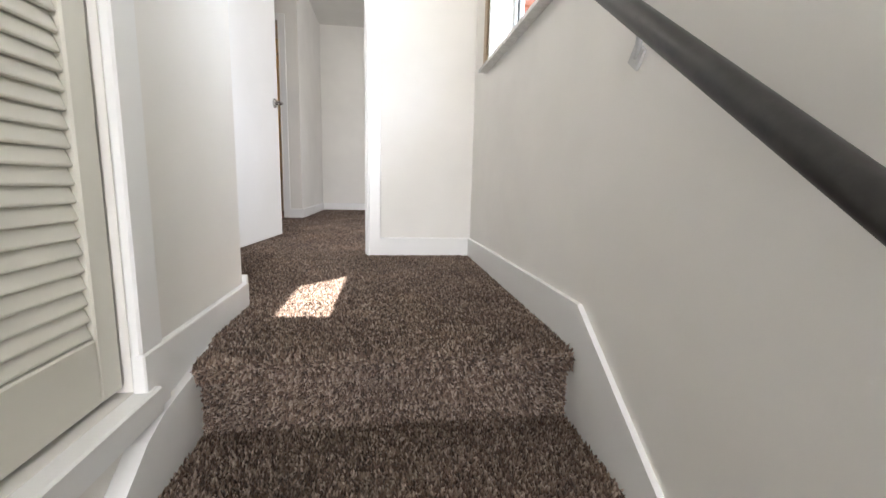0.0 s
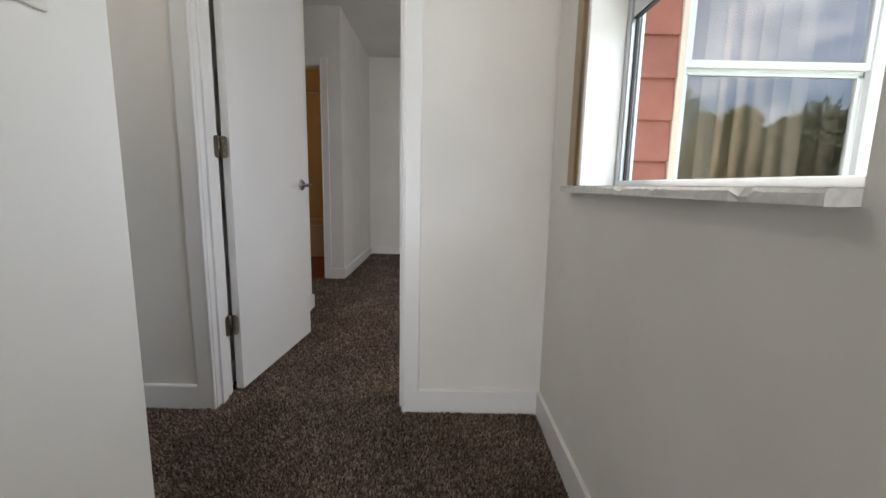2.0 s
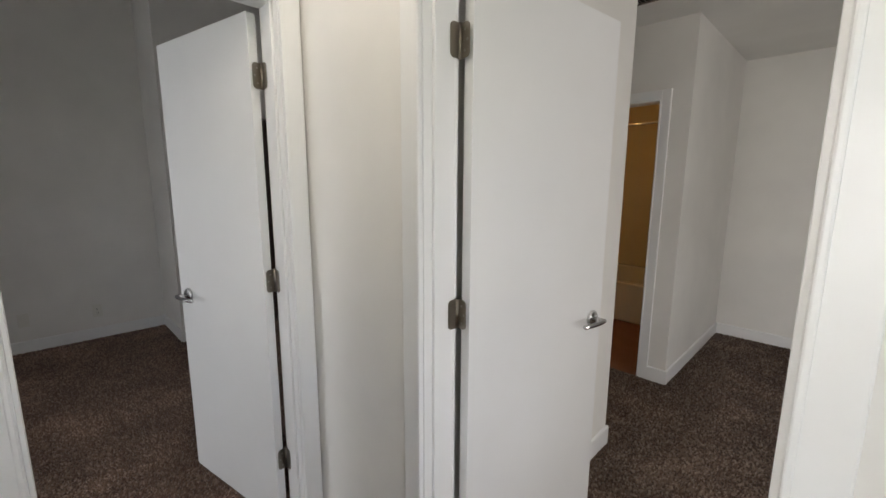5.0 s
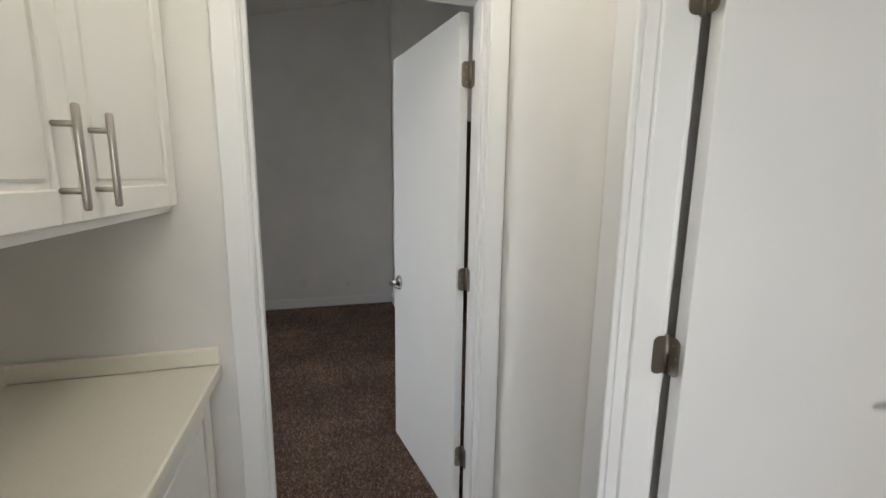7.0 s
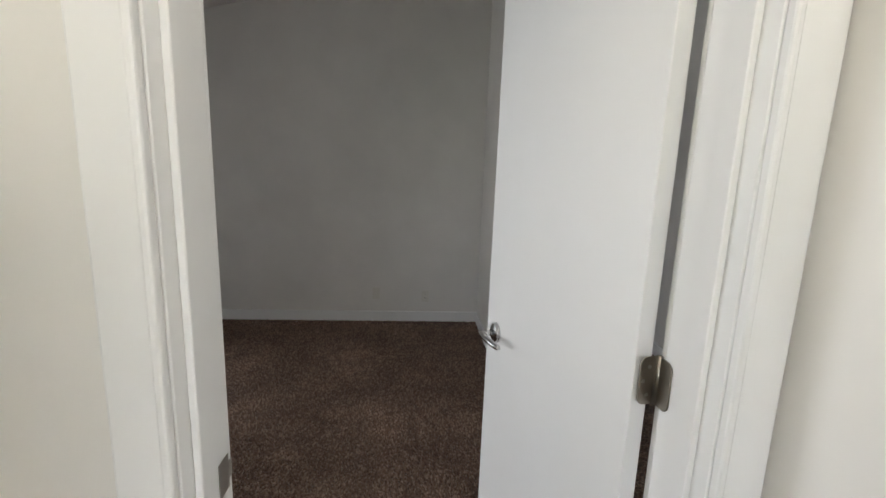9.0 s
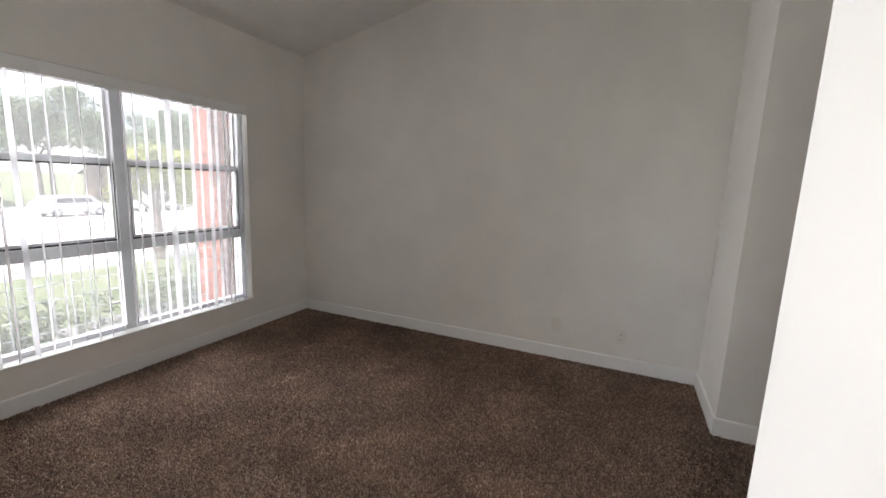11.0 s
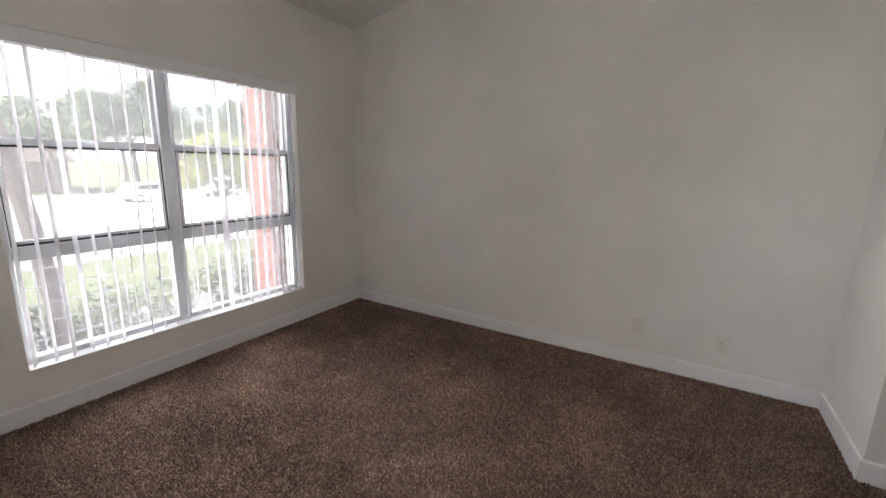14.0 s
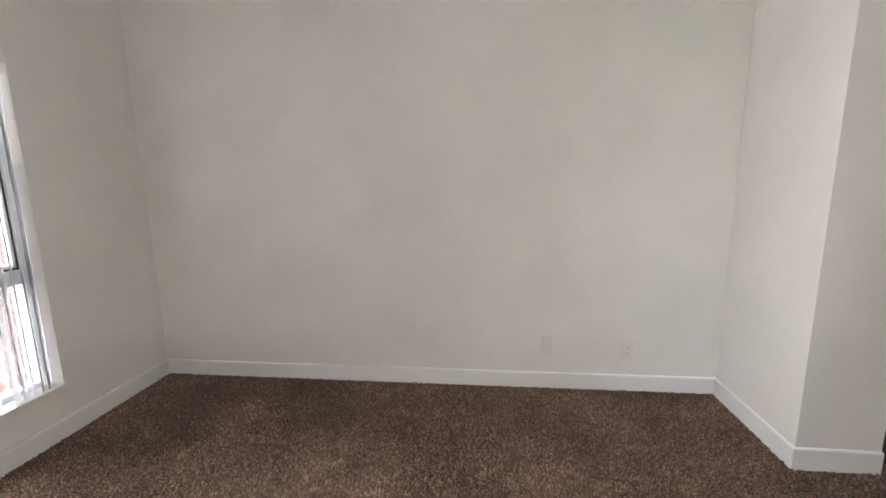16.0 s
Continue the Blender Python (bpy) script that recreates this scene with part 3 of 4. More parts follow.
def hinge(parent, z, side, jamb_turn):
    """side: +1 or -1, the way the slab's thickness lies; jamb_turn: degrees from the slab's edge leaf to the jamb leaf."""
    h = part("hinge", cyl(bmesh.new(), (0, 0, z - 0.045), (0, 0, z + 0.045), 0.0062, 12), M_STEEL, parent, "satin steel butt hinge", True)
    m1 = pose(0.0028, 0, z, 0, 0, 90 * side)
    part("hinge_leaf", leaf_bm(0.036, 0.089, 1), M_STEEL, h, at=m1)
    m2 = pose(0.0, 0.0, z, 0, 0, jamb_turn)
    part("hinge_leaf", leaf_bm(0.036, 0.089, 1), M_STEEL, h, at=m2)
    for i in range(3):
        s = bmesh.new()
        cyl(s, (0.022 + (0.006 if i == 1 else -0.004), -0.0016, z - 0.026 + 0.026 * i), (0.022 + (0.006 if i == 1 else -0.004), 0.0016, z - 0.026 + 0.026 * i), 0.0038, 8)
        bmesh.ops.transform(s, matrix=pose(0, 0, -z), verts=s.verts)
        part("screw", s, M_NICKEL, h, at=m1)
    return h


def lever_set(parent, x, y, z, side, swing):
    """Rose, neck and a curved lever on the face at y, pointing along swing * x."""
    rose = bmesh.new()
    cyl(rose, (x, y, z), (x, y + side * 0.006, z), 0.033, 28)
    cyl(rose, (x, y + side * 0.006, z), (x, y + side * 0.013, z), 0.033, 28, 0.026)
    r = part("door_handle", rose, M_CHROME, parent, "chrome lever handle on a round rose", True)
    neck = bmesh.new()
    cyl(neck, (x, y + side * 0.012, z), (x, y + side * 0.052, z), 0.0105, 16)
    part("neck", neck, M_CHROME, r, smooth=True)
    pts = [(x - swing * 0.012, y + side * 0.050, z), (x + swing * 0.01, y + side * 0.054, z), (x + swing * 0.045, y + side * 0.053, z - 0.001),
           (x + swing * 0.08, y + side * 0.048, z - 0.003), (x + swing * 0.108, y + side * 0.040, z - 0.004)]
    part("lever", tube(pts, 0.0088, 12), M_CHROME, r, smooth=True)
    return r


def door(name, pin, turn, width, side, jamb_turn, backset, label):
    """A flush slab on three hinges; the pin is the origin, the slab lies along +x, its thickness to side."""
    d = thing(name, label, "door", pose(pin[0], pin[1], 0, 0, 0, turn), "", "structure")
    y0, y1 = sorted((side * 0.003, side * 0.038))
    part("slab", box((0.015, y0, 0.016), (0.004 + width, y1, 2.046), 0.002, 2), M_DOOR, d)
    for z in (0.32, 1.082, 1.835):
        hinge(d, z, side, jamb_turn)
    lever_set(d, width - backset, y1 if side > 0 else y0, 0.93, side, -1)
    lever_set(d, width - backset, y0 if side > 0 else y1, 0.93, -side, -1)
    part("latch_plate", box((width + 0.0035, side * 0.0205 - 0.0125, 0.90), (width + 0.0052, side * 0.0205 + 0.0125, 0.96), 0.0004), M_NICKEL, d, "small nickel latch plate")
    return d


door("door_1", (D1A + 0.003, 2.489), 84.6, 0.752, -1, -174.6, 0.066, "white flush bedroom door standing open on steel hinges")
door("door_2", (-1.672, D2B - 0.002), -169, 0.708, 1, 169, 0.078, "white flush door swung open into the empty bedroom")

# ---------------- stair closet with a louvered door ----------------
cl = thing("louvered_door", "cream louvered closet door shut above the stair", "closet door", pose(XL - 0.012, 0, 0))
LZ0, LZ1, LY0, LY1 = CLZ0 + 0.012, CLZ1 - 0.01, CL0 + 0.006, CL1 - 0.006
SLY0, SLY1, SLZ0, SLZ1 = LY0 + 0.075, LY1 - 0.052, 0.142, 1.86
part("stile", box((-0.03, LY0, LZ0), (0, SLY0, LZ1), 0.003), M_LOUVER, cl)
part("stile", box((-0.03, SLY1, LZ0), (0, LY1, LZ1), 0.003), M_LOUVER, cl)
part("bottom_rail", box((-0.03, SLY0, LZ0), (-0.0005, SLY1, SLZ0), 0.003), M_LOUVER, cl)
part("top_rail", box((-0.03, SLY0, SLZ1), (-0.0005, SLY1, LZ1), 0.003), M_LOUVER, cl)
slat_me = mesh_of("slat", box((-0.0175, SLY0 + 0.0005, -0.004), (0.0175, SLY1 - 0.0005, 0.0042), 0.0035, 2), M_LOUVER)
nz = int((SLZ1 - SLZ0) / 0.0268)
for i in range(nz):
    part("slat", slat_me, M_LOUVER, cl, at=pose(-0.0135, 0, SLZ0 + 0.018 + i * 0.0268, 0, 68, 0))
casing = thing("closet_casing", "white casing round the closet door", "door casing", None, "", "structure")
part("stile", box((XL, CL1, -0.028), (XL + 0.019, CL1 + 0.072, 2.10), 0.004), M_TRIM, casing)
part("plinth", box((XL, CL1 - 0.002, -0.034), (XL + 0.024, CL1 + 0.077, 0.088), 0.003), M_TRIM, casing, "chipped white plinth block")
part("stile", box((XL, CL0 - 0.072, -0.028), (XL + 0.019, CL0, 2.10), 0.004), M_TRIM, casing)
part("head", box((XL, CL0 + 0.0005, CLZ1), (XL + 0.019, CL1 - 0.0005, 2.10), 0.004), M_TRIM, casing)
structure("closet_threshold", box((XL - 0.06, CL0, -0.036), (XL + 0.034, CL1 + 0.03, CLZ0 - 0.002), 0.004), M_TRIM, "white sill board below the closet door", "threshold")

# switch plate beside the stair's head
sw = thing("light_switch", "white double switch plate on the stair wall", "light switch", pose(XL, 1.246, 1.205))
part("cover", box((0, -0.058, -0.058), (0.006, 0.058, 0.058), 0.003, 2), M_PLATE, sw)
for yy in (-0.023, 0.023):
    part("rocker", box((0.006, yy - 0.0165, -0.033), (0.0085, yy + 0.0165, 0.033), 0.001), M_PLATE, sw)

# ---------------- handrail ----------------
hr = thing("handrail", "dark grey round handrail on wall brackets", "handrail", None)
RXX = 0.365
rail_z = lambda y: 0.6745 + 0.745 * (y - 0.736)
part("rail", tube([(RXX, yend + 0.2 + (0.885 - yend - 0.2) * i / 10, rail_z(yend + 0.2 + (0.885 - yend - 0.2) * i / 10)) for i in range(11)], 0.0203, 20), M_RAIL, hr, "", True)
for yb in (0.835, -0.25, -1.35):
    zb = rail_z(yb) - 0.103
    br = part("bracket", box((-0.006, -0.021, -0.021), (0, 0.021, 0.021), 0.003), M_BRACKET, hr, "white square wall bracket", at=pose(XR, yb + 0.008, zb + 0.003, 36, 0, 0))
    part("arm", tube([(-0.005, 0.0, 0.0), (-0.010, -0.004, 0.016), (-0.020, -0.006, 0.045), (-0.045, -0.008, 0.074), (-0.072, -0.010, 0.080)], 0.0062, 10), M_BRACKET, br, smooth=True)

# ---------------- stair window ----------------
FX0, FX1 = 0.512, 0.552
w1 = thing("window_1", "grey and white sash window with its lower sash pushed up", "window", None, "", "structure")
part("window_frame", boxes([((FX0, SY0, SZ0 + 0.02), (FX1, SY0 + 0.028, SZ1)), ((FX0, SY1 - 0.028, SZ0 + 0.02), (FX1, SY1, SZ1)), ((FX0, SY0 + 0.028, SZ1 - 0.03), (FX1, SY1 - 0.028, SZ1)),
                            ((FX0, SY0 + 0.028, SZ0 + 0.02), (FX1, SY1 - 0.028, SZ0 + 0.036))], 0.002), M_VINYL, w1)
for k, xx in enumerate((0.515, 0.528, 0.541)):
    part("track", boxes([((xx, SY1 - 0.036, SZ0 + 0.036), (xx + 0.006, SY1 - 0.028, SZ1 - 0.03))]), M_ALU if k != 1 else M_GASKET, w1)
    part("track", boxes([((xx, SY0 + 0.028, SZ0 + 0.036), (xx + 0.006, SY0 + 0.036, SZ1 - 0.03))]), M_ALU if k != 1 else M_GASKET, w1)
lo_s = part("lower_sash", boxes([((0.515, SY0 + 0.037, 1.392), (0.530, SY1 - 0.037, 1.440)), ((0.515, SY0 + 0.037, 1.440), (0.530, SY0 + 0.072, 2.06)), ((0.515, SY1 - 0.072, 1.440), (0.530, SY1 - 0.037, 2.06)),
                                ((0.515, SY0 + 0.072, 2.02), (0.530, SY1 - 0.072, 2.06))], 0.003), M_VINYL, w1, "grey-white raised lower sash")
part("seal", box((0.517, SY0 + 0.04, 1.386), (0.528, SY1 - 0.04, 1.3915)), M_GASKET, lo_s)
g = part("pane", box((0.5205, SY0 + 0.07, 1.438), (0.5245, SY1 - 0.07, 2.022)), M_GLASS, lo_s)
g.visible_shadow = False
up_s = part("upper_sash", boxes([((0.534, SY0 + 0.037, 1.505), (0.549, SY1 - 0.037, 1.535)), ((0.534, SY0 + 0.037, 1.535), (0.549, SY0 + 0.066, 2.06)), ((0.534, SY1 - 0.066, 1.535), (0.549, SY1 - 0.037, 2.06))], 0.003), M_VINYL, w1)
g = part("pane", box((0.5395, SY0 + 0.064, 1.533), (0.5435, SY1 - 0.064, 2.06)), M_GLASS, up_s)
g.visible_shadow = False


def chipped_slab(lo, hi, chips, seed):
    """A stone slab whose front edge is chipped."""
    rnd = random.Random(seed)
    bm = bmesh.new()
    n = 60
    rows = []
    for i in range(n + 1):
        y = lo[1] + (hi[1] - lo[1]) * i / n
        d = rnd.uniform(0, 0.0016) + (rnd.uniform(0.003, 0.007) if i in chips else 0)
        rows.append([bm.verts.new(c) for c in ((lo[0] + d * 0.6, y, lo[2]), (lo[0] + d * 0.4, y, hi[2] - 0.004 - d), (lo[0] + 0.003 + d, y, hi[2]), (hi[0], y, hi[2]), (hi[0], y, lo[2]))])
    for a, b in zip(rows, rows[1:]):
        for k in range(5):
            bm.faces.new((a[k], b[k], b[(k + 1) % 5], a[(k + 1) % 5]))
    bm.faces.new(rows[0])
    bm.faces.new(rows[-1][::-1])
    return bm


part("window_sill", chipped_slab((0.402, SY0 - 0.0, SZ0 + 0.001), (FX0 + 0.03, SY1 + 0.15, SZ0 + 0.0195), {7, 8, 22, 31, 32, 44}, 5), M_MARBLE, w1, "chipped white marble window sill")
part("jamb_board", box((0.412, SY1 - 0.010, SZ0 + 0.021), (FX0, SY1 + 0.010, SZ1), 0.002), M_TRIM, w1, "white jamb board")
part("casing", boxes([((XR - 0.013, SY1 + 0.0105, SZ0 + 0.021), (XR - 0.0005, SY1 + 0.075, SZ1 + 0.09)), ((XR - 0.021, SY1 + 0.0755, SZ0 + 0.021), (XR - 0.0005, SY1 + 0.135, SZ1 + 0.09))], 0.003), M_TAN, w1, "tan painted stepped casing")
part("blind_wand", tube([(0.46, SY1 - 0.02, 2.0), (0.46, SY1 - 0.021, 1.62), (0.46, SY1 - 0.02, 1.475)], 0.004, 8), M_VINYL, w1, "thin white wand", True)

# ---------------- hall ceiling light ----------------
def dome_light(x, y, z, label, glow, strength, watts, col):
    d = thing("ceiling_light", label, "ceiling light", pose(x, y, z))
    part("base", cyl(bmesh.new(), (0, 0, -0.02), (0, 0, 0), 0.12, 28), M_NICKEL, d)
    m = bpy.data.materials.new("glowing_shade")
    m.use_nodes = True
    s = m.node_tree.nodes["Principled BSDF"]
    s.inputs["Emission Color"].default_value, s.inputs["Emission Strength"].default_value = (*glow, 1), strength
    bm = bmesh.new()
    bmesh.ops.create_uvsphere(bm, u_segments=24, v_segments=12, radius=0.11, matrix=Matrix.Translation((0, 0, -0.03)) @ Matrix.Diagonal((1, 1, 0.55, 1)))
    part("shade", bm, m, d, "glowing glass shade", True)
    bulb = new("bulb", bpy.data.lights.new("bulb", 'POINT'))
    bulb.data.energy, bulb.data.color, bulb.data.shadow_soft_size = watts, col, 0.1
    bulb.location = (x, y, z - 0.2)
    return d


dome_light(-0.95, 1.88, HZ, "warm glass ceiling light in the hall", (1.0, 0.88, 0.70), 1.2, 2.0, (1.0, 0.93, 0.84))

# ---------------- linen alcove ----------------
AX0, AX1 = XD + 0.001, XL2 - 0.001


def panel_door(parent, x0, x1, z0, z1, y, label=""):
    """A framed cabinet door with a raised panel, its face at y."""
    fw = 0.058
    d = part("door", boxes([((x0, y - 0.019, z0), (x0 + fw, y, z1)), ((x1 - fw, y - 0.019, z0), (x1, y, z1)), ((x0 + fw, y - 0.019, z0), (x1 - fw, y, z0 + fw)), ((x0 + fw, y - 0.019, z1 - fw), (x1 - fw, y, z1))], 0.003),
             M_CABINET, parent, label)
    bm = box((x0 + fw - 0.001, y - 0.016, z0 + fw - 0.001), (x1 - fw + 0.001, y - 0.009, z1 - fw + 0.001))
    add_box(bm, (x0 + fw + 0.012, y - 0.012, z0 + fw + 0.012), (x1 - fw - 0.012, y - 0.004, z1 - fw - 0.012), 0.004)
    part("panel", bm, M_CABINET, d)
    return d


def bar_pull(parent, x, y, z0, z1):
    h = part("handle", tube([(x, y + 0.033, z0), (x, y + 0.033, (z0 + z1) / 2), (x, y + 0.033, z1)], 0.0062, 14), M_NICKEL, parent, "brushed nickel bar handle", True)
    for z in (z0 + 0.028, z1 - 0.028):
        part("post", cyl(bmesh.new(), (x, y - 0.001, z), (x, y + 0.033, z), 0.005, 12), M_NICKEL, h, smooth=True)


XM = -1.043
uc = thing("upper_cabinet", "white painted wall cabinet with two panelled doors", "cabinet", pose(0, 0, 0))
part("body", boxes([((AX0, 0.892, 1.372), (AX1, 1.318, 2.30))], 0.002), M_CABINET, uc)
part("face_frame", boxes([((AX0, 1.3185, 1.366), (AX1, 1.337, 1.405)), ((AX0, 1.3185, 2.24), (AX1, 1.337, 2.30)), ((AX0, 1.3185, 1.405), (AX0 + 0.03, 1.337, 2.24)), ((AX1 - 0.03, 1.3185, 1.405), (AX1, 1.337, 2.24)), ((XM - 0.02, 1.3185, 1.405), (XM + 0.02, 1.337, 2.24))], 0.001), M_CABINET, uc)
for x0, x1, hx in ((AX0 + 0.012, XM - 0.0015, XM - 0.053), (XM + 0.0015, AX1 - 0.012, XM + 0.053)):
    dd = panel_door(uc, x0, x1, 1.385, 2.265, 1.3575)
    bar_pull(dd, hx, 1.3575, 1.412, 1.572)
lc = thing("lower_cabinet", "white painted base cabinet with panelled doors", "cabinet", pose(0, 0, 0))
part("body", boxes([((AX0, 0.892, 0.09), (AX1, 1.372, 0.859))], 0.002), M_CABINET, lc)
part("toe_kick", box((AX0, 0.95, 0.0), (AX1, 1.33, 0.0895)), M_CABINET, lc)
for x0, x1, hx in ((AX0 + 0.012, XM - 0.0015, XM - 0.053), (XM + 0.0015, AX1 - 0.012, XM + 0.053)):
    dd = panel_door(lc, x0, x1, 0.115, 0.822, 1.3925)
    bar_pull(dd, hx, 1.3925, 0.62, 0.78)
ct = thing("countertop", "cream laminate countertop with a low backsplash", "countertop", pose(0, 0, 0))
part("slab", box((AX0, 0.892, 0.8595), (AX1, 1.432, 0.898), 0.005, 2), M_COUNTER, ct)
part("backsplash", box((AX0 + 0.0195, 0.8925, 0.8985), (AX1, 0.912, 0.96), 0.004), M_COUNTER, ct)
part("side_splash", box((AX0, 0.8925, 0.8985), (AX0 + 0.019, 1.43, 0.953), 0.004), M_COUNTER, ct)


# ---------------- front bedroom: window with blinds ----------------
def triple_window(name, x0, x1, z0, z1, y_in, y_out, label, mull, glass, seal):
    """Two bays, each a double-hung pair over a fixed low pane behind a wire guard. Looks along y."""
    w = thing(name, label, "window", None, "", "structure")
    s = 1 if y_out > y_in else -1
    d = lambda a, b: tuple(sorted((y_in + s * a, y_in + s * b)))
    zt, zm = z0 + 0.60, z0 + 1.135          # transom, meeting rail
    f0, f1 = d(0.0, 0.06)
    fw = 0.035
    part("window_frame", boxes([((x0, f0, z0), (x0 + fw, f1, z1)), ((x1 - fw, f0, z0), (x1, f1, z1)), ((x0 + fw, f0, z1 - fw), (x1 - fw, f1, z1)), ((x0 + fw, f0, z0), (x1 - fw, f1, z0 + 0.045))], 0.003), M_VINYL, w)
    part("mullion", box((mull - 0.04, f0, z0 + 0.045), (mull + 0.04, f1, z1 - fw), 0.003), M_VINYL, w)
    for a, b in ((x0 + fw, mull - 0.04), (mull + 0.04, x1 - fw)):
        part("transom", box((a, f0, zt - 0.045), (b, f1, zt + 0.028), 0.003), M_VINYL, w)
        lo = d(0.012, 0.032)
        hi = d(0.034, 0.052)
        part("lower_gasket", boxes([((a, lo[0], zt + 0.028), (b, lo[1], zt + 0.038)), ((a, lo[0], zt + 0.038), (a + 0.008, lo[1], zm)), ((b - 0.008, lo[0], zt + 0.038), (b, lo[1], zm))]), seal, w, "black rubber seal")
        ls = part("lower_sash", boxes([((a, lo[0], zm - 0.012), (b, lo[1], zm + 0.02)), ((a + 0.0085, lo[0], zt + 0.0385), (a + 0.024, lo[1], zm - 0.0125)), ((b - 0.024, lo[0], zt + 0.0385), (b - 0.0085, lo[1], zm - 0.0125)),
                                       ((a + 0.0245, lo[0], zt + 0.0385), (b - 0.0245, lo[1], zt + 0.056))], 0.002), M_VINYL, w)
        g1 = d(0.020, 0.024)
        g = part("pane", box((a + 0.02, g1[0], zt + 0.05), (b - 0.02, g1[1], zm - 0.01)), glass, ls)
        g.visible_shadow = False
        part("meeting_seal", box((a, lo[0], zm - 0.022), (b, lo[1], zm - 0.0125)), seal, w)
        us = part("upper_sash", boxes([((a, hi[0], zm + 0.0), (b, hi[1], zm + 0.028)), ((a, hi[0], zm + 0.028), (a + 0.022, hi[1], z1 - fw)), ((b - 0.022, hi[0], zm + 0.028), (b, hi[1], z1 - fw))], 0.002), M_VINYL, w)
        g2 = d(0.041, 0.045)
        g = part("pane", box((a + 0.018, g2[0], zm + 0.024), (b - 0.018, g2[1], z1 - fw + 0.002)), glass, us)
        g.visible_shadow = False
        g3 = d(0.030, 0.034)
        g = part("fixed_pane", box((a, g3[0], z0 + 0.044), (b, g3[1], zt - 0.044)), glass, w)
        g.visible_shadow = False
    return w, zt


triple_window("window_2", WX0, WX1, WZ0, WZ1, YW - 0.075, YW2, "white vinyl bedroom window in two bays with low fixed panes", -3.335, M_GLASS_DIM, M_GASKET)
part2 = structure("window_sill", box((WX0 + 0.001, YW - 0.0745, WZ0 + 0.001), (WX1 - 0.001, YW + 0.012, WZ0 + 0.014), 0.003), M_TRIM, "white window sill below the blinds", "sill")


def wire_guard(name, x0, x1, z0, z1, y, label):
    gd = thing(name, label, "window guard")
    n = int((x1 - x0) / 0.098)
    k = int((z1 - z0) / 0.092)
    for i in range(n + 1):
        x = x0 + (x1 - x0) * i / n
        part("wire", cyl(bmesh.new(), (x, y, z0), (x, y, z1), 0.0042, 6), M_VINYL, gd)
    for i in range(k + 1):
        z = z0 + (z1 - z0) * i / k
        part("wire", cyl(bmesh.new(), (x0, y + 0.007, z), (x1, y + 0.007, z), 0.0042, 6), M_VINYL, gd)
    part("rail", box((x0 - 0.012, y - 0.012, z1 - 0.008), (x1 + 0.012, y + 0.016, z1 + 0.012), 0.003), M_VINYL, gd)
    for x in (x0 - 0.006, x1 + 0.006):
        part("post", box((x - 0.008, y - 0.012, z0), (x + 0.008, y + 0.016, z1 - 0.0085), 0.002), M_VINYL, gd)
    return gd


wire_guard("window_guard", WX0 + 0.02, WX1 - 0.02, WZ0 + 0.001, WZ0 + 0.585, YW2 + 0.035, "white wire guard outside the low window panes")

# vertical blinds
vb = thing("vertical_blind", "white vertical blind with vanes turned open", "blind", pose(0, YW - 0.03, 0))
part("valance_front", box((WX0 + 0.003, 0.028, 1.852), (WX1 - 0.003, 0.036, 1.927), 0.002), M_TRIM, vb, "white valance board")
part("valance_back", box((WX0 + 0.003, -0.035, 1.852), (WX1 - 0.003, -0.025, 1.927), 0.002), M_TRIM, vb)
part("valance_top", box((WX0 + 0.003, -0.025, 1.920), (WX1 - 0.003, 0.028, 1.927)), M_TRIM, vb)
for xe in (WX0 + 0.003, WX1 - 0.011):
    part("valance_end", box((xe, -0.025, 1.852), (xe + 0.008, 0.028, 1.920)), M_TRIM, vb)
part("head_rail", box((WX0 + 0.012, -0.018, 1.880), (WX1 - 0.012, 0.018, 1.915), 0.003), M_VINYL, vb)


def vane_mesh():
    bm = bmesh.new()
    rows = []
    for k in range(6):
        u = -0.0445 + 0.089 * k / 5
        bow = 0.004 * (1 - (u / 0.0445) ** 2)
        rows.append([bm.verts.new((u, bow, z)) for z in (0.0, 1.60)])
    for a, b in zip(rows, rows[1:]):
        bm.faces.new((a[0], b[0], b[1], a[1]))
    bmesh.ops.solidify(bm, geom=bm.faces[:], thickness=0.001)
    return mesh_of("vane", bm, M_VANE, True)


vm = vane_mesh()
vr = random.Random(11)
vx = WX1 - 0.035
vane_rows = []
while vx > WX0 + 0.24:
    vane_rows.append((vx, 66 + vr.uniform(-5, 5) + (18 if vr.random() < 0.10 else 0)))
    vx -= 0.0765 + vr.uniform(-0.006, 0.006)
for i in range(5):
    vane_rows.append((WX0 + 0.19 - 0.038 * i, 45 + vr.uniform(-5, 5)))
for x, a in vane_rows:
    part("vane", vm, M_VANE, vb, at=pose(x, vr.uniform(-0.004, 0.004), 0.285, vr.uniform(-0.3, 0.3), vr.uniform(-0.25, 0.25), a))


